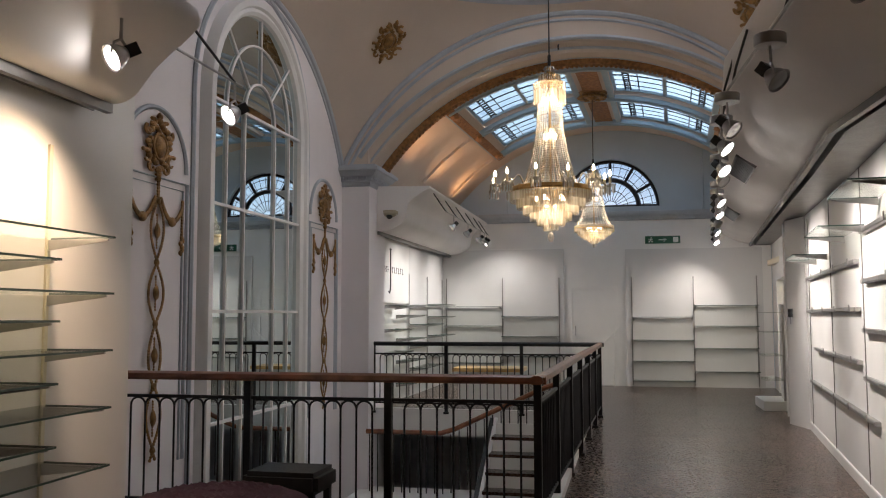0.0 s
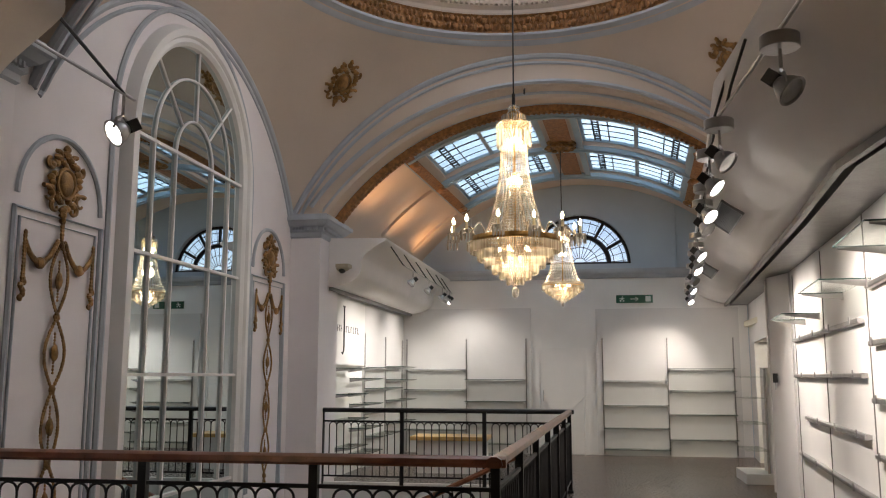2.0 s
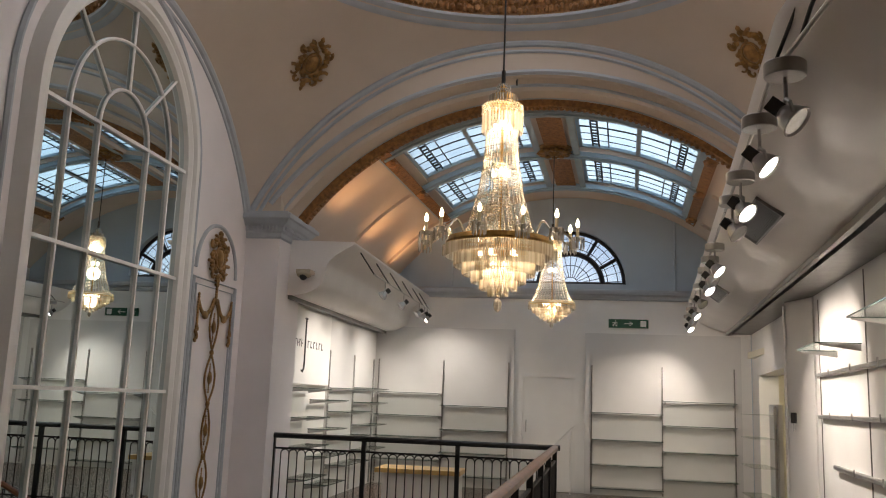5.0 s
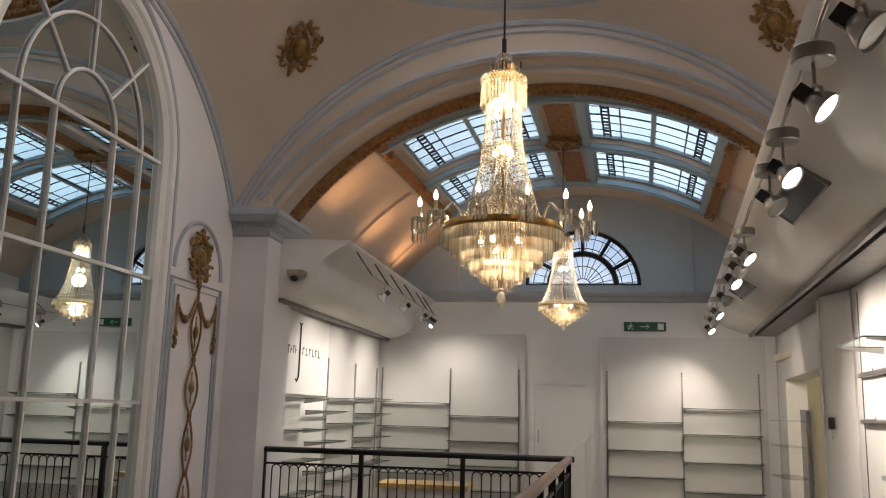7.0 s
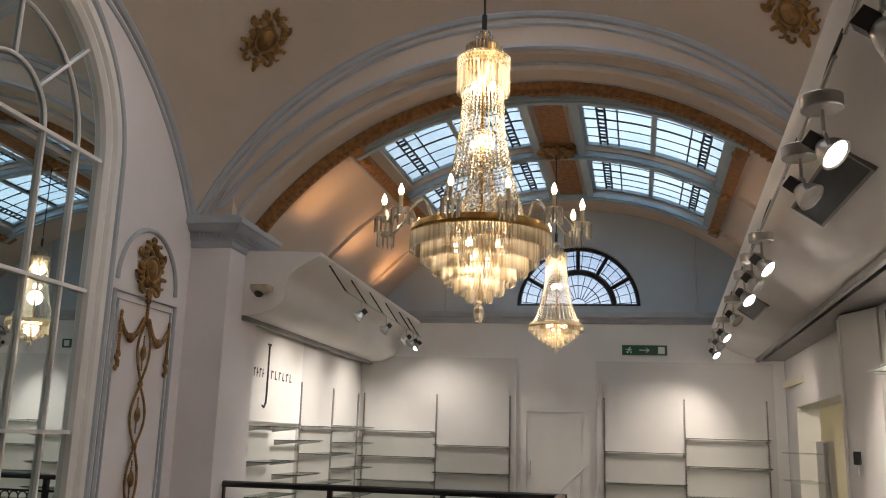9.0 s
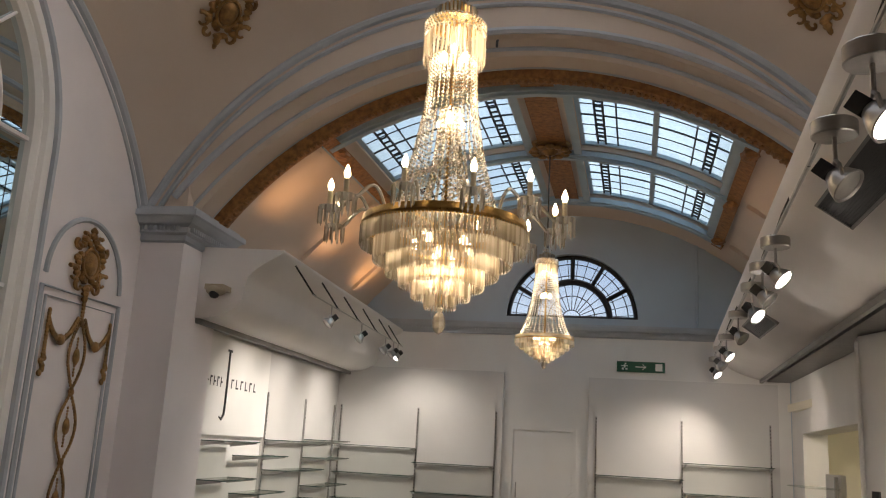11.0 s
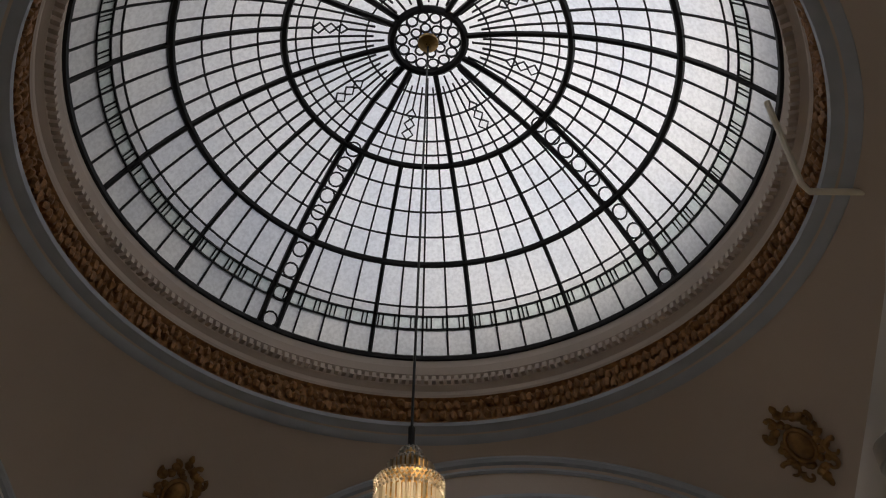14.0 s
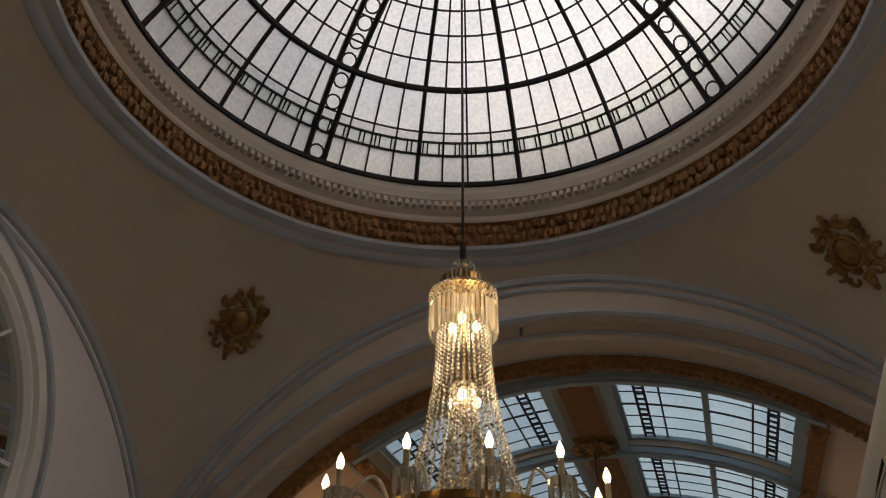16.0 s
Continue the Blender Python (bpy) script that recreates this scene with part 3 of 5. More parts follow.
# hub of small roundels
for ring, cnt, rr in ((0.22, 14, 0.045), (0.12, 8, 0.04)):
    for k in range(cnt):
        a = math.tau * k / cnt
        c = dome_pt(ring, a, -0.01)
        tube(bm, [c + Vector((rr * math.cos(q), rr * math.sin(q), 0)) for q in (math.tau * i / 10 for i in range(11))], 0.010, 4)
tagged(part("lead_came", bm, M_LEAD, dome), kind="stuff")
bm = B()
revolve(bm, [(0.085, DRISE - 0.03), (0.085, DRISE - 0.06), (0.03, DRISE - 0.09), (0.001, DRISE - 0.09)], 20)
part("boss", bm, M_BRASS, dome, "dark brass boss at the crown")
shared = []
for q in range(4):
    r0, r1 = 1.15 + 0.76 * q / 4, 1.15 + 0.76 * (q + 1) / 4
    b1 = B()
    loft(b1, [[dome_pt(r, a, 0.01) for a in (0, SEC / 8, SEC / 4)] for r in (r0, r1)])
    shared.append(finish("pane", b1, M_DOME))
for k in range(64):
    for q in range(4):
        ob = new("pane", shared[q])
        ob.parent = dome
        ob.matrix_basis = pose(0, 0, 0, 0, 0, -k * 360 / 64)
bm = B()
for k in range(64):
    for r0, r1, n in (CELLS[0], CELLS[2]):
        for q in range(n):
            ra, rb = r0 + (r1 - r0) * q / n, r0 + (r1 - r0) * (q + 1) / n
            loft(bm, [[dome_pt(r, SEC / 4 * k + a, 0.01) for a in (0, SEC / 8, SEC / 4)] for r in (ra, rb)])
revolve(bm, [(0.30, dome_z(0.3) + 0.01), (0.085, dome_z(0.085) + 0.01)], 32)
ob = tagged(part("small_panes", bm, M_DOME, dome), kind="stuff")
bm = B()
revolve(bm, [(2.31, dome_z(2.31) + 0.004), (2.24, dome_z(2.24) + 0.004)], 96)
ob = part("border_glass", bm, M_PANE2, dome, "narrow grey green border glass")
ob.visible_shadow = False


# Unseen kerb round the dome, added so that the edge panes get less sky.
bm = B()
revolve(bm, [(2.5, -0.05), (2.9, -0.05), (2.95, 0.95), (2.8, 0.95), (2.62, -0.02), (2.5, -0.02)], 64, (CX, CY, DZ))
structure("wall_rim_shade", bm, M_LEAD, "unseen dark kerb added outside the glass dome to shade its rim", "parapet")
# Unseen wall arc, added to keep sky and sun off the south-west panes.
bm = B()
revolve(bm, [(2.96, 0.0), (2.96, 4.5), (3.2, 4.5), (3.2, 0.0)], 24, (CX, CY, DZ), radians(165), radians(285))
structure("wall_sky_blocker", bm, M_LEAD, "unseen dark wall arc added to shade the glass dome", "roof wall")

# ---- railings round the stairwell ----
def railing(name, length, m, posts, label, top=M_RAIL, note="polished mahogany handrail"):
    """A run of iron railing along local x, from 0 to length."""
    t = thing(name, label, "railing", m)
    H = 1.06
    bm = B()
    prof = [(-0.045, 0.0), (-0.04, 0.03), (-0.015, 0.045), (0.015, 0.045), (0.04, 0.03), (0.045, 0.0), (0.03, -0.015), (-0.03, -0.015)]
    loft(bm, [[(x, d, H - 0.045 + z) for d, z in prof] for x in (-0.06, 0.02, length - 0.02, length + 0.06)], True, True)
    part("handrail", bm, top, t, note, True)
    bm = B()
    for z in (0.14, H - 0.19):
        box(bm, 0, length, -0.012, 0.012, z, z + 0.022)
    part("crossbar", bm, M_IRON, t)
    for i in range(posts):
        x = length * i / (posts - 1)
        bm = B()
        box(bm, x - 0.025, x + 0.025, -0.025, 0.025, 0.0, H - 0.06)
        box(bm, x - 0.04, x + 0.04, -0.04, 0.04, 0.0, 0.03)
        part("post", bm, M_IRON, t)
    for i in range(posts - 1):
        x0, x1 = length * i / (posts - 1), length * (i + 1) / (posts - 1)
        n = max(4, round((x1 - x0 - 0.12) / 0.105 / 2) * 2)
        w = (x1 - x0) / (n + 1)
        zt = H - 0.19
        for k in range(n):
            x = x0 + w * (k + 1)
            bm = B()
            tube(bm, [(x, 0, 0.15), (x, 0, zt - w / 2)], 0.008, 5)
            part("baluster", bm, M_IRON, t)
        for k in range(n - 1):
            bm = B()
            x = x0 + w * (k + 1.5)
            tube(bm, [(x + w / 2 * math.cos(a), 0, zt - w / 2 + w / 2 * math.sin(a)) for a in (math.pi * q / 8 for q in range(9))], 0.008, 5)
            part("arch_bar", bm, M_IRON, t)
    return t


RN0, RN1, RF0, RF1 = (-3.86, 7.28), (-0.80, 7.34), (-3.98, 14.2), (-0.62, 14.2)


def between(a, b, z=0.0):
    return pose(a[0], a[1], z, 0, 0, math.degrees(math.atan2(b[1] - a[1], b[0] - a[0]))), math.hypot(b[0] - a[0], b[1] - a[1])


m, L = between(RN0, RN1, 0.07)
railing("railing", L, pose(*RN0, 0.0, 0, 0, math.degrees(math.atan2(RN1[1] - RN0[1], RN1[0] - RN0[0]))), 4, "black iron railing with arched bars and mahogany handrail")
m, L = between(RF0, RF1)
railing("railing", L, m, 4, "black iron railing with arched bars beside the shelves", M_IRON, "flat black top rail")
m, L = between(RN1, RF1)
railing("railing", L, m, 7, "long black iron railing beside the walkway")

# ---- right bulkhead and left bulkheads ----
def cove(ys, wallx, side, prof, name, label, gap, lift=lambda y: 0.0):
    """A curved boxed-in duct along a wall; side +1 when the wall is on the right. prof: distances from the wall and heights."""
    t = thing(name, label, "bulkhead", kind="structure")
    pts = [Vector((d, z, 0)) for d, z in prof]
    fine = [prof[0], prof[1]]
    for k in range(1, len(pts) - 1):                       # a smooth line through the given points
        p0, p1, p2, p3 = pts[max(k - 1, 1)], pts[k], pts[k + 1], pts[min(k + 2, len(pts) - 1)]
        for q in range(1, 5):
            f = q / 4
            p = 0.5 * (2 * p1 + (p2 - p0) * f + (2 * p0 - 5 * p1 + 4 * p2 - p3) * f * f + (3 * p1 - p0 - 3 * p2 + p3) * f ** 3)
            fine.append((p.x, p.y))
    bm = B()
    rows = [[(wallx(y) - side * d, y, z + lift(y)) for d, z in fine] for y in ys]
    loft(bm, rows)
    zb = fine[-1][1]
    for k in (0, -1):
        y = ys[k]
        bm.faces.new([bm.verts.new(p) for p in rows[k]] + [bm.verts.new((wallx(y), y, zb + lift(y)))])
    part("duct_casing", bm, M_BULK, t, "", True)
    bm = B()
    loft(bm, [[(wallx(y) - side * d, y, z + lift(y)) for d, z in ((gap, zb), (gap, zb - 0.05), (gap - 0.04, zb - 0.05), (gap - 0.04, zb + 0.01))] for y in ys])
    loft(bm, [[(wallx(y) - side * d, y, z + lift(y)) for d, z in ((gap - 0.04, zb + 0.02), (gap - 0.10, zb + 0.03), (gap - 0.11, zb - 0.03), (0.0, zb - 0.03))] for y in ys])
    part("slot_trim", bm, M_SLOT, t, "dark grey ventilation slot")


def s_profile(zt, depth, gap, drop):
    """A concave sweep, then a round belly."""
    prof = [(0.0, zt + 0.02), (depth, zt), (depth - 0.02, zt - 0.04)]
    for s in (0.25, 0.5, 0.75, 1.0):
        prof.append((depth - 0.02 - (depth - gap) * 0.42 * math.sin(s * math.pi / 2), zt - 0.04 - (drop - 0.1) * 0.5 * s))
    x1, z1 = prof[-1]
    for s in (0.25, 0.5, 0.75, 1.0):
        a = math.pi / 2 * s
        prof.append((gap + (x1 - gap) * math.cos(a), z1 - 0.06 - (drop - 0.1) * 0.5 * math.sin(a)))
    return prof


PROF_E = [(0.0, 3.22), (1.07, 3.19), (1.065, 3.12), (1.03, 3.02), (0.96, 2.93), (0.87, 2.855), (0.76, 2.79), (0.64, 2.745), (0.53, 2.71), (0.43, 2.69)]
cove([2.0, 5.0, YBEND] + [9.5 + (YB - 9.51) * k / 8 for k in range(9)], xr, 1, PROF_E, "wall_bulkhead_east", "long satin white curved bulkhead with spot track", 0.43, rise)
cove([14.3 + (YB - 14.31) * k / 8 for k in range(9)], lambda y: -4.12, -1, s_profile(3.42, 0.98, 0.2, 0.68), "wall_bulkhead_west", "satin white curved bulkhead over the shelves", 0.2)
PROF_N = [(0.0, 3.1), (0.60, 3.06), (0.61, 2.97), (0.53, 2.89), (0.44, 2.82), (0.36, 2.75), (0.31, 2.69), (0.25, 2.62), (0.18, 2.585), (0.12, 2.58)]
cove([-2.4, 1.5, 5.6], lambda y: -2.98, -1, PROF_N, "wall_bulkhead_near", "cream white curved bulkhead over glass shelves", 0.12)

# ---- lamps ----
LEVEL = 0.75                     # all lamps together


def spot_light(loc, target, power, size=70, colour=(1.0, 0.86, 0.70)):
    o = new("spot_beam", bpy.data.lights.new("spot_beam", "SPOT"))
    o.data.energy, o.data.spot_size, o.data.spot_blend, o.data.color, o.data.shadow_soft_size = power * LEVEL, radians(size), 1.0, colour, 0.06
    o.matrix_world = look(loc, target)
    return o


def point_light(loc, power, colour, r=0.1):
    o = new("lamp_glow", bpy.data.lights.new("lamp_glow", "POINT"))
    o.data.energy, o.data.color, o.data.shadow_soft_size = power * LEVEL, colour, r
    o.location = loc
    return o


WARM = (1.0, 0.77, 0.50)

# ---- west wall: mirror, panelling and gilt ornament ----
MY, MZ, MR = 10.87, 3.72, 1.2


def arch_outline(r, x, z0, n=32):
    """An upright arch in the west wall's plane, from the foot on one side over the top to the other."""
    return [Vector((x, MY - r, z0))] + [Vector((x, MY + p[0], p[1])) for p in arc(0, MZ, r, 180, 0, n)] + [Vector((x, MY + r, z0))]


mirror = thing("mirror", "tall arched mirror divided by thin white glazing bars", "mirror", kind="structure")
bm = B()
bm.faces.new([bm.verts.new(p) for p in arch_outline(MR, XL + 0.012, -1.2)])
part("mirror_glass", bm, M_MIRROR, mirror)
bm = B()
loft(bm, [arch_outline(r, x, -1.2) for r, x in ((MR - 0.01, XL + 0.005), (MR, XL + 0.06), (MR + 0.04, XL + 0.09), (MR + 0.08, XL + 0.075), (MR + 0.10, XL + 0.11), (MR + 0.17, XL + 0.11), (MR + 0.20, XL + 0.06), (MR + 0.22, XL))])
part("frame", bm, M_WHITE, mirror, "white moulded arched frame", True)
for dy in (-0.86, -0.42, 0.42, 0.86):
    bm = B()
    box(bm, XL + 0.013, XL + 0.04, MY + dy - 0.011, MY + dy + 0.011, -1.2, MZ)
    part("glazing_bar", bm, M_WHITE, mirror)
for z in (0.35, 1.50, 2.62, MZ):
    bm = B()
    box(bm, XL + 0.013, XL + 0.043, MY - MR + 0.01, MY + MR - 0.01, z - 0.015, z + 0.015)
    part("glazing_bar", bm, M_WHITE, mirror)
for r in (0.42, 0.86):
    bm = B()
    tube(bm, [(XL + 0.028, MY + p[0], p[1]) for p in arc(0, MZ, r, 0, 180, 24)], 0.015, 6)
    part("glazing_bar", bm, M_WHITE, mirror, "", True)
for a in (45, 90, 135):
    bm = B()
    c, s = math.cos(radians(a)), math.sin(radians(a))
    tube(bm, [(XL + 0.028, MY + r * c, MZ + r * s) for r in (0.42, MR)], 0.013, 6)
    part("glazing_bar", bm, M_WHITE, mirror)

bm = B()
tube(bm, arch_outline(MR + 0.36, XL + 0.01, -1.2), 0.03, 6)
structure("trim_mirror_outer", bm, M_BLUE, "blue grey bead round the arched mirror", "moulding", True)


def bead(bm, pts, r=0.02):
    tube(bm, pts, r, 6)


def side_panel(yc):
    w, top = 0.56, 2.72
    bm = B()
    for o, r in ((0.0, 0.022), (0.07, 0.012)):
        bead(bm, [(XL + 0.008, yc - w + o, 0.1), (XL + 0.008, yc - w + o, top - o), (XL + 0.008, yc + w - o, top - o), (XL + 0.008, yc + w - o, 0.1)], r)
    bead(bm, [(XL + 0.008, yc + p[0], p[1]) for p in arc(0, 2.82, w - 0.02, 0, 180, 20)], 0.024)
    structure("trim_side_panel", bm, M_BLUE, "blue grey panel bead beside the mirror", "moulding", True)


def cartouche(name, m, s, label):
    """A gilt scrolled shield, flat against local z = 0, facing local +z."""
    t = thing(name, label, "ornament", m, "gilt ornaments")
    bm = B()
    blob(bm, (0, 0.02 * s, 0.03 * s), 0.11 * s, 0.15 * s, 0.06 * s, 16, 8)
    part("boss", bm, M_GOLD, t, "smooth domed gilt shield", True)
    bm = B()
    rnd = random.Random(5)
    pts = [(0.13 * s * math.cos(a), 0.02 * s + 0.17 * s * math.sin(a), 0.04 * s) for a in (math.tau * k / 24 for k in range(25))]
    tube(bm, pts, 0.022 * s, 6)
    part("rim", bm, M_GOLD, t, "", True)
    for k in range(26):
        a = math.tau * k / 26 + 0.1
        r = 0.72 + 0.5 * rnd.random()
        x, y = 0.21 * s * math.cos(a) * r, 0.02 * s + 0.26 * s * math.sin(a) * r
        bm = B()
        blob(bm, (x, y, 0.02 * s), 0.05 * s * r, 0.045 * s, 0.035 * s, 8, 5, 0.35, k)
        part("leaf", bm, M_GOLD, t, "", True)
    for sx in (-1, 1):
        for cx, cy, r0, tw in ((0.25, -0.16, 0.11, 1), (0.20, 0.20, 0.075, -1), (0.12, 0.31, 0.06, 1), (0.13, -0.27, 0.07, -1)):
            sp = []
            for q in range(15):
                f = q / 14
                a = tw * f * 4.6 + 1.0
                rr = r0 * s * (1 - 0.75 * f)
                sp.append((sx * (cx * s + rr * math.cos(a)), cy * s + rr * math.sin(a), 0.03 * s))
            bm = B()
            tube(bm, sp, [0.028 * s * (1 - 0.5 * q / 14) for q in range(15)], 6)
            part("scroll", bm, M_GOLD, t, "", True)
    for y0, w in ((0.36, 0.05), (0.42, 0.035), (-0.28, 0.06), (-0.34, 0.05), (-0.40, 0.03)):
        bm = B()
        blob(bm, (0, y0 * s, 0.025 * s), w * s, 0.05 * s, 0.04 * s, 8, 5, 0.3, y0)
        part("husk", bm, M_GOLD, t, "", True)
    return t


def festoon(yc):
    """Swag, tassels and the interlaced drop below the shield."""
    t = thing("gilt_festoon", "gilt plaster swag and interlaced husk drop on the panelled wall", "ornament", pose(XL, yc, 0), "gilt festoons")
    n = 26

    def husks(bm, pts, r):
        for k, p in enumerate(pts):
            blob(bm, p, r * 0.8, r, r * 1.05, 6, 4, 0.25, k)
    for s in (-1, 1):
        bm = B()
        husks(bm, [(0.03, s * (0.05 + 0.38 * q / n), 2.52 - 0.06 * q / n - 0.62 * (q / n) * (1 - q / n)) for q in range(n + 1)], 0.024)
        blob(bm, (0.03, s * 0.25, 2.33), 0.03, 0.06, 0.045, 8, 5, 0.3, s)
        part("swag", bm, M_GOLD, t, "", True)
        bm = B()
        husks(bm, [(0.03, s * 0.44, 2.54 - 0.028 * q) for q in range(16)], 0.02)
        husks(bm, [(0.03, s * 0.44 + 0.02 * math.sin(q * 2.2), 2.2 - 0.03 * q) for q in range(6)], 0.026)
        part("tassel", bm, M_GOLD, t, "", True)
    bm = B()
    husks(bm, [(0.03, 0, 2.68 - 0.03 * q) for q in range(6)], 0.022)
    for s in (-1, 1):
        husks(bm, [(0.03 + 0.008 * s * math.cos(q * 0.18), s * 0.115 * abs(math.sin(math.pi * (2.5 - z) / 0.56)) , z) for q, z in ((q, 2.5 - 0.0255 * q) for q in range(92))], 0.017)
    for k in range(4):
        blob(bm, (0.03, 0, 2.22 - 0.56 * k), 0.025, 0.035, 0.07, 8, 6, 0.3, k)
        husks(bm, [(0.025, 0, 2.22 - 0.56 * k + 0.025 * q) for q in (-6, -5, -4, -3, 3, 4, 5, 6)], 0.012)
    for k in range(5):
        blob(bm, (0.03, 0, 2.5 - 0.56 * k), 0.025, 0.03, 0.035, 8, 5, 0.2, k)
    part("husk_drop", bm, M_GOLD, t, "", True)
    return t


ON_WALL = Matrix(((0, 0, 1, 0), (1, 0, 0, 0), (0, 1, 0, 0), (0, 0, 0, 1)))
for yc in (MY - 2.22, MY + 2.22):
    side_panel(yc)
    cartouche("gilt_cartouche", Matrix.Translation((XL + 0.01, yc, 2.98)) @ ON_WALL @ Matrix.Diagonal((1.25, 1, 1, 1)), 0.70, "gilt plaster shield with scrolls above the wall panel")
    festoon(yc)
for sx in (-1, 1):
    for sy in (-1, 1):
        x, y = 2.50 * sx, 2.24 * sy
        r2 = x * x + y * y
        n = Vector((x, y, math.sqrt(SR ** 2 - r2))).normalized()
        zz = -n
        up = (Vector((-x, -y, 0)) - zz * Vector((-x, -y, 0)).dot(zz)).normalized()
        xx = up.cross(zz)
        p = Vector((CX + x, CY + y, SZ + math.sqrt(SR ** 2 - r2)))
        m = Matrix((xx, up, zz)).transposed().to_4x4()
        m.translation = p
        cartouche("gilt_cartouche", m, 0.78, "dull gilt scrolled shield on the pendentive plaster")

# capitals and baseboards of the piers
def capital(name, y0, y1, x1):
    bm = B()
    prof = [(0.0, 3.38), (0.02, 3.40), (0.02, 3.45), (0.05, 3.47), (0.05, 3.52), (0.10, 3.55), (0.14, 3.60), (0.17, 3.61), (0.17, 3.66), (0.0, 3.67)]
    loft(bm, [[(XL, y0 - d, z) for d, z in prof], [(x1 + d, y0 - d, z) for d, z in prof], [(x1 + d, y1 + d, z) for d, z in prof], [(XL, y1 + d, z) for d, z in prof]])
    n = int((x1 - XL) / 0.045)
    for i in range(n):
        box(bm, XL + 0.02 + i * 0.045, XL + 0.043 + i * 0.045, y0 - 0.085, y0 - 0.045, 3.485, 3.525)
        box(bm, XL + 0.02 + i * 0.045, XL + 0.043 + i * 0.045, y1 + 0.045, y1 + 0.085, 3.485, 3.525)
    for i in range(int((y1 - y0) / 0.045)):
        box(bm, x1 + 0.045, x1 + 0.085, y0 + i * 0.045, y0 + 0.023 + i * 0.045, 3.485, 3.525)
    box(bm, XL, x1 + 0.12, y0 - 0.12, y1 + 0.12, 3.668, 3.70)
    structure(name, bm, M_BLUE, "blue grey dentil capital on the pier", "capital")


capital("trim_capital_far", YF, 14.75, -3.97)
capital("trim_capital_near", 6.05, 7.45, -3.97)


# ---- chandeliers ----
def prism(bm, x, y, z, r, h, rot):
    """One hanging glass rod with a pointed foot."""
    top = [(x + r * math.cos(rot + q), y + r * math.sin(rot + q), z) for q in (0, 2.094, 4.189)]
    low = [(p[0], p[1], z - h * 0.85) for p in top]
    a, b = [bm.verts.new(p) for p in top], [bm.verts.new(p) for p in low]
    c = bm.verts.new((x, y, z - h))
    for i in range(3):
        j = (i + 1) % 3
        bm.faces.new((a[i], a[j], b[j], b[i]))
        bm.faces.new((b[i], b[j], c))
    bm.faces.new(a)


def drop_bead(bm, p, r):
    vs = [bm.verts.new((p[0] + dx * r, p[1] + dy * r, p[2] + dz * r * 1.2)) for dx, dy, dz in ((1, 0, 0), (0, 1, 0), (-1, 0, 0), (0, -1, 0), (0, 0, 1), (0, 0, -1))]
    for i in range(4):
        j = (i + 1) % 4
        bm.faces.new((vs[i], vs[j], vs[4]))
        bm.faces.new((vs[j], vs[i], vs[5]))


def prism_ring(bm, r, z, h, count, w):
    for k in range(count):
        a = math.tau * k / count
        prism(bm, r * math.cos(a), r * math.sin(a), z, w, h, a)


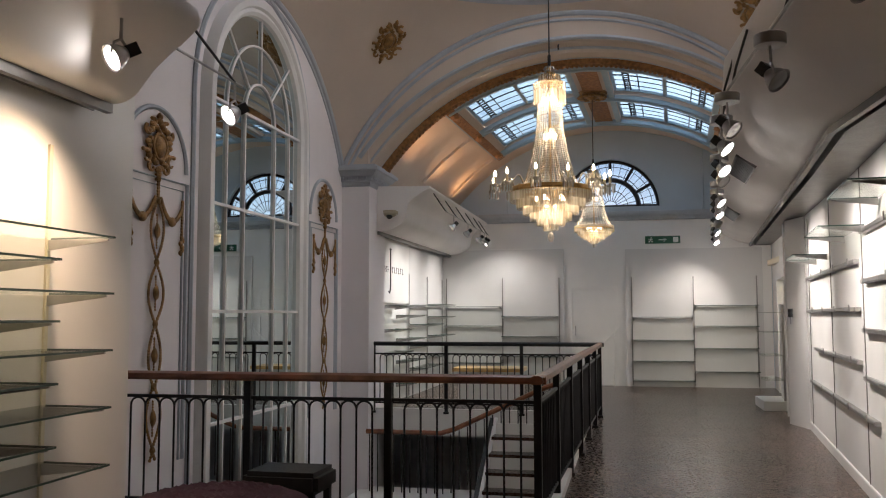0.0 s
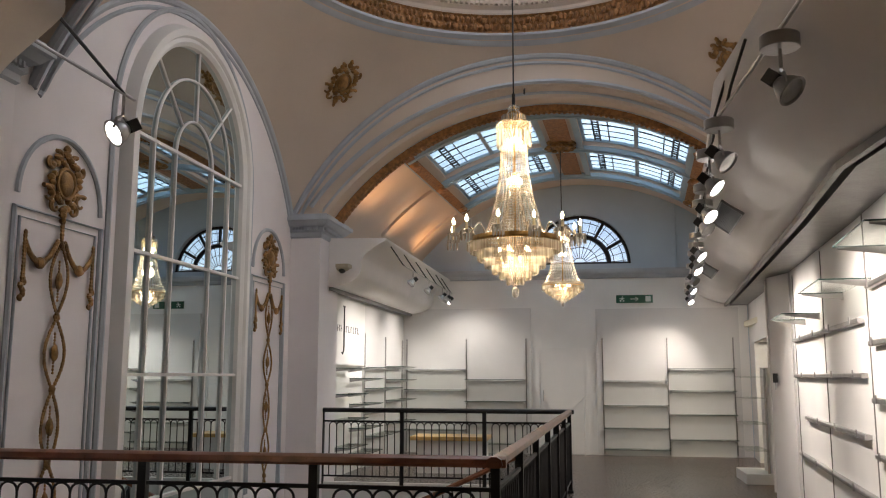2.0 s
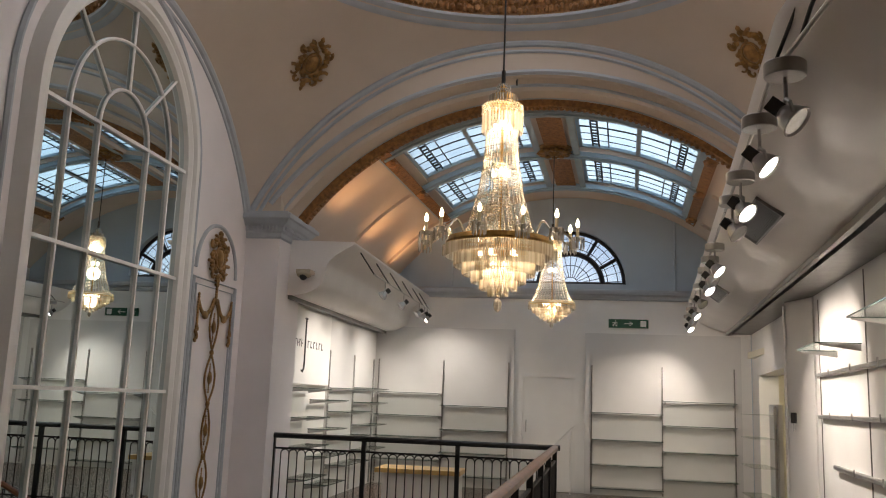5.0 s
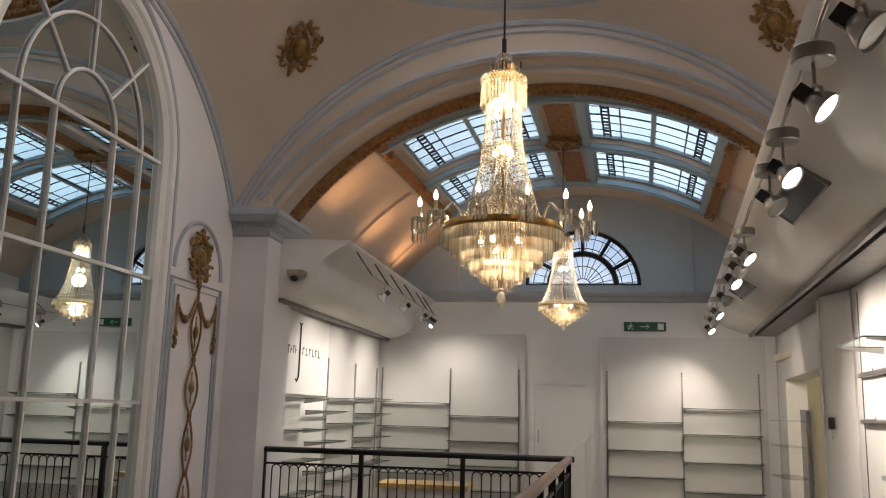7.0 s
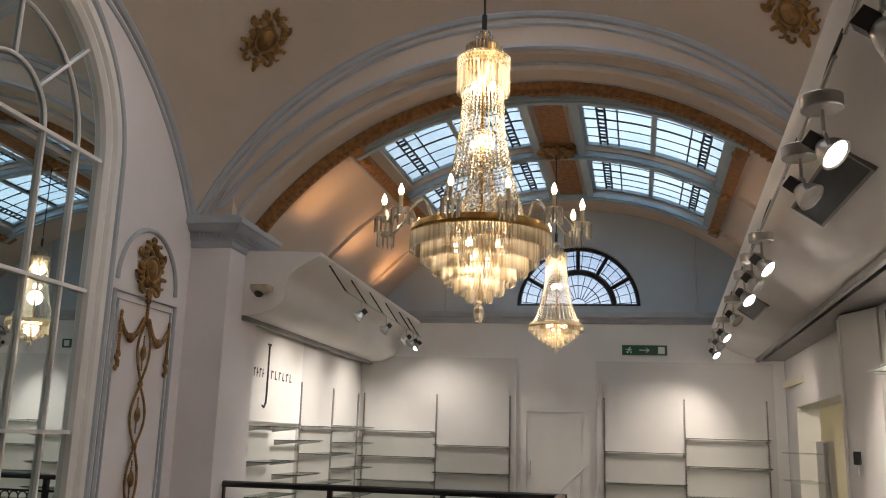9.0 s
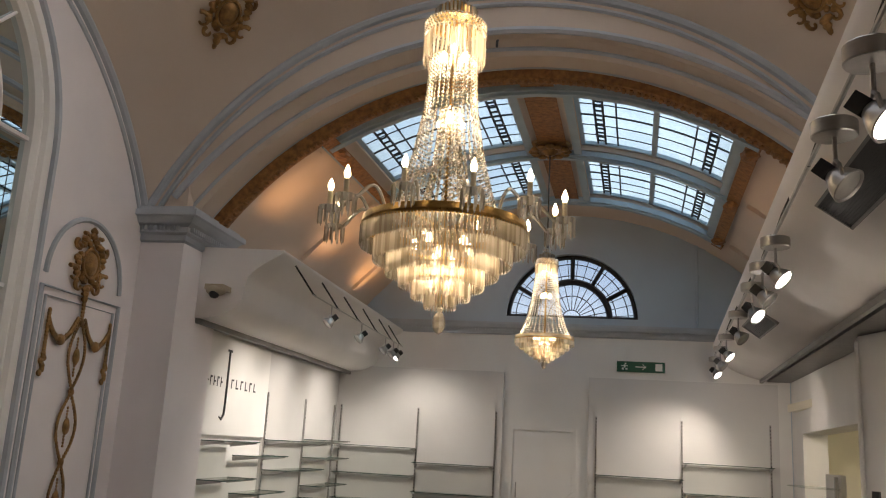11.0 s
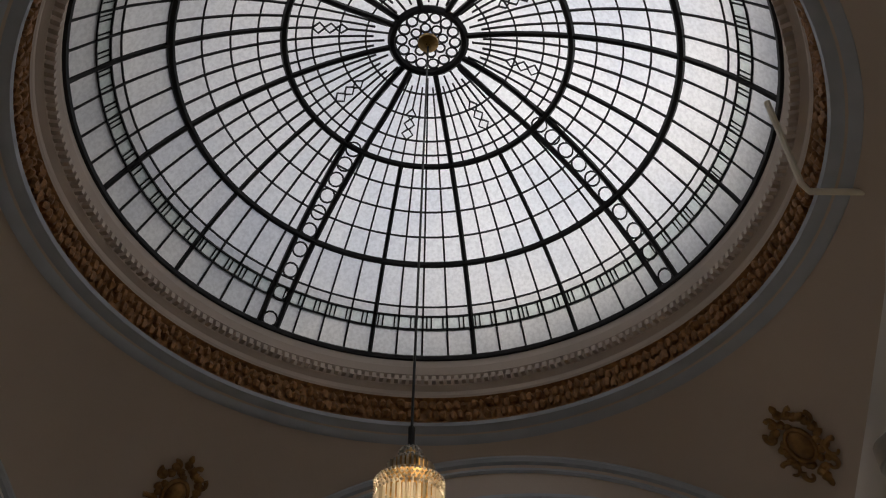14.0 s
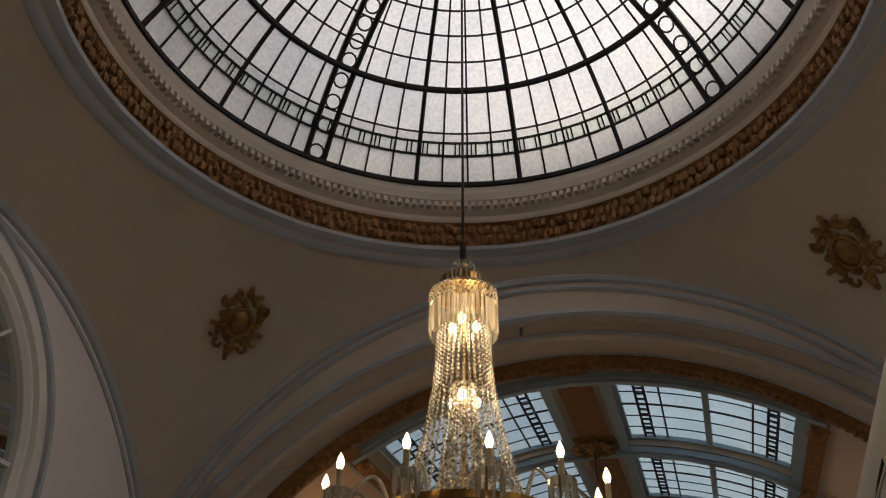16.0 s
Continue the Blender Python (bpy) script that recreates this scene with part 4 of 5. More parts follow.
def chandelier(name, label, m, R, H, arms, tiers, cable):
    """Origin at the lowest point. R: radius of the main hoop, H: full height to the top cap."""
    t = thing(name, label, "chandelier", m, "crystal chandeliers")
    zr = (0.288 if arms else 0.24) * H                                     # the brass hoop
    bm = B()
    revolve(bm, [(R * 0.97, zr + 0.03), (R * 1.0, zr + 0.035), (R * 1.01, zr), (R * 0.99, zr - 0.012), (R * 0.96, zr), (R * 0.97, zr + 0.03)], 64)
    part("hoop", bm, M_BRASS if arms else M_CRYSTAL, t, "pierced antique brass hoop" if arms else "cut glass hoop", True)
    for k in range(6):
        a = math.tau * k / 6
        bm = B()
        tube(bm, [(0.012, 0, zr), (R * 0.97, 0, zr + 0.01)], 0.006, 5)
        bmesh.ops.rotate(bm, matrix=Matrix.Rotation(a, 3, "Z"), verts=bm.verts)
        part("spoke", bm, M_BRASS, t)
    for q, (f, z0, z1) in enumerate(tiers):
        r = R * f
        bm = B()
        revolve(bm, [(r - 0.012, zr * z0 + 0.006), (r + 0.004, zr * z0 + 0.006), (r + 0.004, zr * z0 - 0.006), (r - 0.012, zr * z0 - 0.006), (r - 0.012, zr * z0 + 0.006)], 48)
        ring = part("tier_ring", bm, M_BRASS, t)
        bm = B()
        prism_ring(bm, r, zr * z0, zr * (z0 - z1), max(12, int(math.tau * r / (0.0185 if arms else 0.022))), 0.0083)
        tagged(part("crystal_fringe", bm, M_CRYSTAL, ring), kind="stuff")
    bm = B()
    blob(bm, (0, 0, 0.03 * H), 0.036 * R / 0.45, 0.036 * R / 0.45, 0.03 * H, 8, 6)
    blob(bm, (0, 0, 0.066 * H), 0.02, 0.02, 0.014, 6, 4)
    part("finial", bm, M_CRYSTAL, t, "faceted crystal finial")
    # neck: chains from the crown to the hoop
    zc = (0.785 if arms else 0.80) * H
    line = [(0.785, 0.288), (0.64, 0.326), (0.505, 0.427), (0.36, 0.60), (0.30, 0.74)] if arms else [(0.80, 0.36), (0.60, 0.45), (0.45, 0.57), (0.33, 0.74), (0.25, 0.92)]

    def chain_radius(h):
        for (h0, r0), (h1, r1) in zip(line, line[1:]):
            if h >= h1:
                return R * (r0 + (r1 - r0) * (h0 - h) / (h0 - h1))
        return R * line[-1][1]
    count = 32
    for k in range(count):
        a = math.tau * k / count
        bm = B()
        n = 44 if arms else 32
        for q in range(n):
            z = zc - (zc - zr - 0.03) * q / (n - 1)
            r = chain_radius(z / H)
            drop_bead(bm, (r * math.cos(a), r * math.sin(a), z), 0.0095 if arms else 0.010)
        part("bead_chain", bm, M_CRYSTAL, t)
    if arms:
        bm = B()
        for k in range(20):
            a = math.tau * (k + 0.5) / 20
            for q in range(24):
                s = q / 23
                drop_bead(bm, ((0.12 * R + 0.25 * R * s * s) * math.cos(a), (0.12 * R + 0.25 * R * s * s) * math.sin(a), zc - 0.15 * H - (zc - zr - 0.16 * H) * s), 0.011)
        tagged(part("inner_chains", bm, M_CRYSTAL, t), kind="stuff")
    # crown
    bm = B()
    revolve(bm, [(0.37 * R, 0.896 * H), (0.38 * R, 0.900 * H), (0.36 * R, 0.904 * H), (0.10 * R, 0.906 * H), (0.09 * R, 0.938 * H), (0.25 * R, 0.940 * H), (0.25 * R, 0.945 * H), (0.09 * R, 0.947 * H), (0.07 * R, 0.985 * H), (0.03 * R, H), (0.012, H)], 40)
    crown = part("crown", bm, M_BRASS, t, "brass crown cap", True)
    bm = B()
    for q in range(4):
        for k in range(44):
            a = math.tau * (k + 0.5 * (q % 2)) / 44
            drop_bead(bm, (0.385 * R * math.cos(a), 0.385 * R * math.sin(a), (0.895 - 0.011 * q) * H), 0.011)
    prism_ring(bm, 0.38 * R, 0.852 * H, 0.082 * H, 40, 0.0085)
    prism_ring(bm, 0.33 * R, 0.88 * H, 0.085 * H, 30, 0.008)
    prism_ring(bm, 0.262 * R, 0.943 * H, 0.042 * H, 30, 0.0085)
    for k in range(14):
        a = math.tau * k / 14
        for q in range(5):
            drop_bead(bm, ((0.10 + 0.03 * (q % 2)) * R * math.cos(a), (0.10 + 0.03 * (q % 2)) * R * math.sin(a), (0.952 + 0.010 * q) * H), 0.010)
    tagged(part("crystal_fringe", bm, M_CRYSTAL, crown), kind="stuff")
    bm = B()
    tube(bm, [(0, 0, 0.08 * H), (0, 0, 0.98 * H)], 0.012, 8)
    part("stem", bm, M_BRASS, t)
    bm = B()
    tube(bm, [(0, 0, H - 0.01), (0, 0, H + 0.12)], 0.018, 8)
    tube(bm, [(0, 0, H + 0.1), (0, 0, H + cable)], 0.008, 6)
    part("cable", bm, M_BLACK, t, "black suspension cable")
    # inner bulbs
    for r, z, cnt in ((0.16 * R, 0.81 * H, 3), (0.15 * R, 0.60 * H, 3), (0.35 * R, 0.245 * H, 5), (0.12 * R, 0.20 * H, 2)):
        for k in range(cnt):
            a = math.tau * k / cnt + 0.4
            bm = B()
            blob(bm, (r * math.cos(a), r * math.sin(a), z), 0.022, 0.022, 0.032, 8, 6)
            part("bulb", bm, M_BULB, t, "lit warm bulb", True)
    if arms:
        for k in range(arms):
            a = math.tau * (k + 0.3) / arms
            c, s = math.cos(a), math.sin(a)
            reach = R * 1.02
            P = lambda r, z: (r * c, r * s, z)
            out = reach + (0.20 if k % 2 else 0.17)
            zt = zr + (0.03 if k % 2 else 0.05)
            bm = B()
            path = []
            for q in range(13):
                f = q / 12
                path.append(P(reach * 0.9 + (out - reach * 0.9) * f, zr + 0.03 + 0.14 * math.sin(f * math.pi * 0.9) * (1 - f) * 1.6 - 0.07 * math.sin(f * math.pi) * f + (zt - zr - 0.03) * f))
            tube(bm, path, 0.010, 7)
            arm = part("arm", bm, M_CRYSTAL, t, "scrolled glass arm", True)
            bm = B()
            cx, cy = out * c, out * s
            revolve(bm, [(0.012, zt - 0.02), (0.05, zt + 0.008), (0.055, zt + 0.012), (0.014, zt + 0.004)], 16, (cx, cy, 0))
            part("drip_pan", bm, M_CRYSTAL, arm, "", True)
            bm = B()
            for q in range(10):
                b = math.tau * q / 10
                prism(bm, cx + 0.052 * math.cos(b), cy + 0.052 * math.sin(b), zt + 0.008, 0.007, 0.10, b)
            tagged(part("pendant_fringe", bm, M_CRYSTAL, arm), kind="stuff")
            bm = B()
            tube(bm, [(cx, cy, zt), (cx, cy, zt + 0.095)], 0.0135, 10)
            part("candle_tube", bm, M_CANDLE, arm, "cream candle tube", True)
            bm = B()
            revolve(bm, [(0.008, zt + 0.095), (0.016, zt + 0.112), (0.017, zt + 0.128), (0.010, zt + 0.15), (0.002, zt + 0.168)], 10, (cx, cy, 0))
            part("bulb", bm, M_BULB, arm, "lit flame shaped bulb", True)
    return t


TIERS = [(1.0, 0.97, 0.78), (0.83, 0.86, 0.64), (0.67, 0.74, 0.52), (0.50, 0.62, 0.41), (0.34, 0.50, 0.31), (0.18, 0.40, 0.22)]
CH_Z = 2.25
chandelier("chandelier", "large tiered crystal chandelier with lit candle arms under the dome", pose(CX, CY, CH_Z, 0, 0, 12), 0.445, 1.97, 12, TIERS, DZ + DRISE - 0.1 - CH_Z - 1.97)
CH2 = (axis(16.6) - 0.02, 16.6)
CH2_Z = 2.60
chandelier("chandelier", "smaller crystal basket chandelier hanging before the lunette window", pose(*CH2, CH2_Z), 0.335, 1.42, 0, TIERS, VZ + VR - CH2_Z - 1.42 - 0.06)
rose = thing("ceiling_rose", "gilt leaf ceiling rose above the smaller chandelier", "ceiling rose", pose(CH2[0], CH2[1], VZ + VR - 0.04))
bm = B()
revolve(bm, [(0.02, -0.10), (0.06, -0.09), (0.10, -0.05), (0.2, -0.04), (0.26, -0.01), (0.26, 0.05)], 24)
part("plate", bm, M_GOLD, rose, "", True)
for k in range(12):
    a = math.tau * k / 12
    bm = B()
    blob(bm, (0.2 * math.cos(a), 0.2 * math.sin(a), -0.05), 0.06, 0.06, 0.03, 8, 5, 0.3, k)
    part("petal", bm, M_GOLD, rose, "", True)
for z, e in ((0.93, 3), (0.83, 12), (0.62, 10), (0.19, 16)):
    point_light((CX + 0.03, CY, CH_Z + 1.95 * z), e, WARM, 0.12)
for z, e in ((0.81, 8), (0.5, 6), (0.18, 11)):
    point_light((CH2[0], CH2[1], CH2_Z + 1.38 * z), e, WARM, 0.1)


# ---- spot lamps ----
def spot_lamp(m, lit, label, canopy=True, lean=-0.42):
    """Origin at the track; the lamp hangs 0.25 m below and faces local -x and down."""
    t = thing("spot_lamp", label, "spot lamp", m, "track spot lamps")
    if canopy:
        bm = B()
        revolve(bm, [(0.001, 0.03), (0.078, 0.03), (0.082, 0.025), (0.082, -0.025), (0.078, -0.03), (0.001, -0.03)], 24)
        part("transformer", bm, M_STEEL, t, "round grey transformer housing", True)
    bm = B()
    tube(bm, [(0.0, 0.0, -0.02), (0.0, 0.0, -0.12), (0.0, 0.055, -0.15), (0.01, 0.06, -0.2)], 0.008, 6)
    tube(bm, [(0.0, 0.0, -0.12), (0.0, -0.055, -0.15), (0.01, -0.06, -0.2)], 0.008, 6)
    part("yoke", bm, M_STEEL, t, "", True)
    d = Vector((0.60, lean, -0.68)).normalized()
    q = d.to_track_quat("Z", "Y").to_matrix().to_4x4()
    q.translation = Vector((0.02, 0, -0.2))
    bm = B()
    revolve(bm, [(0.02, -0.055), (0.03, -0.05), (0.055, -0.01), (0.066, 0.02), (0.070, 0.03), (0.066, 0.034), (0.058, 0.028)], 24)
    bmesh.ops.transform(bm, matrix=q, verts=bm.verts)
    part("reflector", bm, M_STEEL, t, "", True)
    bm = B()
    box(bm, -0.03, 0.03, -0.03, 0.03, -0.11, -0.052)
    bmesh.ops.transform(bm, matrix=q, verts=bm.verts)
    part("lamp_holder", bm, M_BLACK, t)
    bm = B()
    revolve(bm, [(0.058, 0.026), (0.001, 0.03)], 20)
    bmesh.ops.transform(bm, matrix=q, verts=bm.verts)
    part("lamp_face", bm, M_SPOTFACE if lit else M_STEEL, t, "glowing lamp face" if lit else "dark lamp face", True)
    return t


SPOTS_E = [(4.9, 0), (6.2, 0), (7.42, 0), (8.1, 1), (9.12, 1), (9.75, 0), (11.65, 1), (12.4, 0), (13.15, 1), (14.6, 0), (16.35, 1), (17.6, 0), (18.95, 1)]
TRACK_OFF = 1.09
for i, (y, lit) in enumerate(SPOTS_E):
    x, z = xr(y) - TRACK_OFF, 2.88 + rise(y)
    turn = -8 + 16 * ((i * 5) % 4) / 3
    spot_lamp(pose(x, y, z, 0, 0, turn), lit, "lit steel spot lamp on the bulkhead track" if lit else "unlit steel spot lamp on the bulkhead track")
    if lit:
        aim = (xr(y), y - 0.6 if 13 < y < 14 else y + 0.25, 1.6) if y < 16 else ((18.9 - y) * 0.7 + 0.6, YB, 0.8)
        spot_light((x + 0.06, y - 0.12, z - 0.31), aim, 135 if y < 16 else 92, 95, (1.0, 0.89, 0.78))
for y0, y1 in ((4.2, 7.55), (7.65, 8.6), (8.8, 11.9), (12.1, 15.9), (16.1, 19.4)):
    t = thing("lamp_track", "thin steel rod track with stays along the curved bulkhead", "lamp track", group="lamp tracks")
    bm = B()
    tube(bm, [(xr(y) - TRACK_OFF, y, 2.93 + rise(y)) for y in (y0, y1)], 0.010, 8)
    part("rod", bm, M_STEEL, t)
    for f in (0.1, 0.5, 0.9):
        y = y0 + (y1 - y0) * f
        h = rise(y)
        bm = B()
        tube(bm, [(xr(y) - TRACK_OFF, y, 2.93 + h), (xr(y) - TRACK_OFF + 0.01, y - 0.12, 3.0 + h), (xr(y) - 1.05, y - 0.42, 3.13 + h)], 0.008, 6)
        part("stay", bm, M_BLACK, t)

# west tracks
for y, lit in ((15.6, 0), (16.9, 0), (18.2, 0), (18.7, 0), (19.0, 1)):
    spot_lamp(pose(-3.02, y, 3.12, 0, 0, 180), lit, "lit steel spot lamp over the west shelves" if lit else "unlit steel spot lamp over the west shelves", False, 0.42)
# Extra beams with no lit lamp of their own, added to brighten the shelves.
for y in (15.8, 17.0, 18.6):
    spot_light((-2.9, y, 2.80), (-4.1, y + 0.2, 1.2), 105, 110, (1.0, 0.92, 0.82))
spot_light((-2.95, 18.7, 2.9), (-2.6, YB, 0.9), 70, 120, (1.0, 0.92, 0.82))
t = thing("lamp_track", "thin rod track hung on stays from the curved bulkhead", "lamp track", group="lamp tracks")
bm = B()
tube(bm, [(-3.02, 14.9, 3.10), (-3.02, 19.3, 3.10)], 0.008, 6)
part("rod", bm, M_STEEL, t)
for y in (15.0, 15.9, 16.8, 17.7, 18.6, 19.2):
    bm = B()
    tube(bm, [(-3.20, y - 0.25, 3.40), (-3.04, y - 0.02, 3.12), (-3.02, y + 0.02, 3.10)], 0.010, 6)
    part("stay", bm, M_BLACK, t)
# near west track
for y in (3.7, 5.1, 6.3):
    spot_lamp(pose(-2.50, y, 2.87, 0, 0, 180), 1, "lit steel spot lamp over the near glass shelves", False, 0.95)
for y in (2.3, 3.7, 5.1):
    spot_light((-2.56, y + 0.05, 2.56), (-2.93, y - 0.5, 0.3), 105, 125, (1.0, 0.70, 0.44))
t = thing("lamp_track", "thin rod track under the near cream bulkhead", "lamp track", group="lamp tracks")
bm = B()
tube(bm, [(-2.50, 2.2, 2.86), (-2.50, 6.4, 2.86)], 0.008, 6)
part("rod", bm, M_STEEL, t)
for y in (2.7, 4.2, 5.3, 6.3):
    bm = B()
    tube(bm, [(-2.42, y - 0.75, 3.0), (-2.50, y, 2.86)], 0.008, 6)
    part("stay", bm, M_BLACK, t)

# warm uplights standing on the west bulkhead, washing the vault
for y in (15.2, 17.0, 18.7):
    t = thing("uplight", "small warm uplight on top of the bulkhead", "uplight", pose(-3.45, y, 3.44), "uplights")
    bm = B()
    revolve(bm, [(0.001, 0.0), (0.06, 0.0), (0.06, 0.03), (0.045, 0.05), (0.001, 0.05)], 16)
    part("housing", bm, M_BLACK, t)
    spot_light((-3.45, y, 3.50), (-2.6, y + 0.05, 5.0), 30, 150, (1.0, 0.52, 0.22))
for y in (16.0, 18.2):
    x = xr(y) - 0.35
    t = thing("uplight", "small warm uplight on top of the bulkhead", "uplight", pose(x, y, 3.27), "uplights")
    bm = B()
    revolve(bm, [(0.001, 0.0), (0.06, 0.0), (0.06, 0.03), (0.045, 0.05), (0.001, 0.05)], 16)
    part("housing", bm, M_BLACK, t)
    spot_light((x, y, 3.35), (x - 0.4, y, 5.0), 10, 120, (1.0, 0.52, 0.22))

# Unseen lamp, added because the passage is lit from somewhere out of view.
t = thing("ceiling_lamp", "unseen round ceiling lamp added to light the cream side passage", "ceiling lamp", pose(xr(16.5) + 0.8, 16.5, 2.4))
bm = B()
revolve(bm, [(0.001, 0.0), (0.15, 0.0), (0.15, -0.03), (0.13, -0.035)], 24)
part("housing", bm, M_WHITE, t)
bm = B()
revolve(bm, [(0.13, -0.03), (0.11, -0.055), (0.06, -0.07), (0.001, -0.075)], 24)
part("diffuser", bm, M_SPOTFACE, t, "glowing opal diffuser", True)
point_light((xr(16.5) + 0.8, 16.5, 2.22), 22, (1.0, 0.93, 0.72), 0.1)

# ---- end wall: door, sign, panels and shelves ----
door = thing("door_1", "closed white flush door in the end wall", "door", pose(-1.41, YB - 0.012, 0), kind="structure")
bm = B()
box(bm, 0.06, 0.93, -0.03, -0.004, 0.01, 1.98)
leaf = part("leaf", bm, M_WHITE, door)
bm = B()
for x0, x1, z0, z1 in ((0.0, 0.055, 0, 2.04), (0.935, 0.99, 0, 2.04), (0.055, 0.935, 1.985, 2.04)):
    box(bm, x0, x1, -0.045, -0.001, z0, z1)
part("frame", bm, M_WHITE, door, "white door frame")
bm = B()
tube(bm, [(0.12, -0.03, 1.02), (0.12, -0.075, 1.02), (0.12, -0.075, 1.22), (0.12, -0.03, 1.22)], 0.009, 6)
part("door_handle", bm, M_STEEL, leaf, "slim steel pull handle")
# White bar and posts stand in for a sloping line of reflected light.
t = thing("handrail", "white sloping bar standing in for a light reflection on the door", "handrail")
bm = B()
tube(bm, [(-1.05, YB - 0.35, 0.55), (-0.45, YB - 0.35, 1.15)], 0.014, 8)
part("rail", bm, M_WHITE, t)
for x, z in ((-1.0, 0.6), (-0.5, 1.1)):
    bm = B()
    tube(bm, [(x, YB - 0.35, 0.0), (x, YB - 0.35, z)], 0.012, 6)
    part("post", bm, M_WHITE, t)

sign = thing("exit_sign", "green emergency exit sign with a white arrow on the end wall", "sign", pose(0.15, YB - 0.012, 2.91))
bm = B()
box(bm, 0, 0.70, -0.03, 0, 0, 0.155)
part("plate", bm, M_GREEN, sign)
bm = B()
box(bm, 0.27, 0.42, -0.034, -0.0305, 0.070, 0.084)
tube(bm, [(0.37, -0.032, 0.115), (0.425, -0.032, 0.077), (0.37, -0.032, 0.039)], 0.007, 4)
part("arrow", bm, M_SIGNWHITE, sign, "white arrow")
bm = B()
box(bm, 0.56, 0.66, -0.034, -0.0305, 0.025, 0.13)
part("doorway_mark", bm, M_SIGNWHITE, sign, "white block")
bm = B()
for x0, x1, z0, z1 in ((0.10, 0.125, 0.06, 0.105), (0.07, 0.10, 0.03, 0.06), (0.125, 0.155, 0.03, 0.055), (0.06, 0.16, 0.083, 0.094), (0.115, 0.135, 0.112, 0.13)):
    box(bm, x0, x1, -0.034, -0.0305, z0, z1)
part("pictogram", bm, M_SIGNWHITE, sign, "small white pictogram strokes")


def upright(parent, x, y, z0, z1, ax):
    bm = B()
    if ax == "x":
        box(bm, x - 0.014, x + 0.014, y - 0.02, y, z0, z1)
    else:
        box(bm, x, x + 0.02, y - 0.014, y + 0.014, z0, z1)
    u = part("upright", bm, M_STEEL, parent, "slotted steel upright")
    bm = B()
    n = int((z1 - z0) / 0.05)
    for k in range(n):
        z = z0 + 0.02 + 0.05 * k
        if ax == "x":
            box(bm, x - 0.006, x + 0.006, y - 0.022, y - 0.0205, z, z + 0.025)
        else:
            box(bm, x + 0.0205, x + 0.022, y - 0.006, y + 0.006, z, z + 0.025)
    tagged(part("slot_row", bm, M_BLACK, u), kind="stuff")


def glass_shelf(name, m, w, d, label, group, bar=True):
    """A glass board: width w along local x, depth d towards local -y, its back edge at y = 0."""
    t = thing(name, label, "shelf", m, group)
    bm = B()
    box(bm, 0.004, w - 0.004, -d + 0.004, -0.001, 0.0005, 0.0095)
    part("board", bm, M_SHELF, t)
    bm = B()
    box(bm, 0, w, -d, -d + 0.004, 0, 0.01)
    box(bm, 0, 0.004, -d + 0.004, 0, 0, 0.01)
    box(bm, w - 0.004, w, -d + 0.004, 0, 0, 0.01)
    part("edge", bm, M_EDGE, t, "dark green polished edge")
    for x in (0.02, w - 0.02):
        bm = B()
        loft(bm, [[(x + o, 0, -0.055), (x + o, 0, -0.001), (x + o, -d * 0.92, -0.001), (x + o, -d * 0.92, -0.012)] for o in (-0.005, 0.005)], True, True)
        part("bracket", bm, M_STEEL, t)
    if bar:
        bm = B()
        box(bm, 0.0, w, -0.03, -0.002, -0.035, -0.012)
        part("support_bar", bm, M_STEEL, t)
    return t


YP = YB - 0.07
for x0, x1, zt, ups, rows in ((-0.26, 2.42, 2.80, (-0.14, 1.08, 2.30), (((1.40, 0.94, 0.52, 0.13), 0), ((1.63, 1.22, 0.78, 0.32), 1))),
                              (-4.10, -1.52, 2.83, (-4.02, -2.81, -1.62), (((1.62, 1.22, 0.85, 0.45), 0), ((1.42, 1.00, 0.60, 0.2), 1)))):
    unit = thing("shelving_panel", "grey white shop back panel with slotted steel uprights", "back panel", group="end wall panels")
    bm = B()
    box(bm, x0, x1, YP, YB - 0.0125, 0.0, zt)
    part("panel", bm, M_PANEL, unit)
    for x in ups:
        upright(unit, x, YP, 0.02, 2.23, "x")
    for zs, k in rows:
        for z in zs:
            glass_shelf("glass_shelf", pose(ups[k] + 0.01, YP - 0.02, z), ups[k + 1] - ups[k] - 0.02, 0.32, "clear glass shelf with steel brackets on the end wall", "end wall shelves")

# ---- west shop wall: sign board and shelves ----
board = thing("sign_board", "white sign board with black brand lettering shapes over the shelves", "sign", pose(-4.12, 14.8, 1.66))
bm = B()
box(bm, 0, 0.045, 0, 1.90, 0, 1.06)
part("panel", bm, M_WHITE, board)
bm = B()
jy = 0.66
tube(bm, [(0.047, jy, 0.88), (0.047, jy, 0.30), (0.047, jy - 0.01, 0.22), (0.047, jy - 0.06, 0.165), (0.047, jy - 0.12, 0.19)], [0.016, 0.017, 0.017, 0.015, 0.008], 6, 1)
box(bm, 0.0455, 0.049, jy - 0.05, jy + 0.07, 0.88, 0.905)
part("long_stroke", bm, M_INK, board, "tall black hooked stroke")
for k in range(6):
    y = 0.06 + k * 0.088
    bm = B()
    box(bm, 0.0455, 0.048, y, y + 0.018, 0.50, 0.60)
    box(bm, 0.0455, 0.048, y + 0.019, y + 0.05, 0.54 if k % 2 else 0.58, 0.556 if k % 2 else 0.60)
    part("letter_bar", bm, M_INK, board)
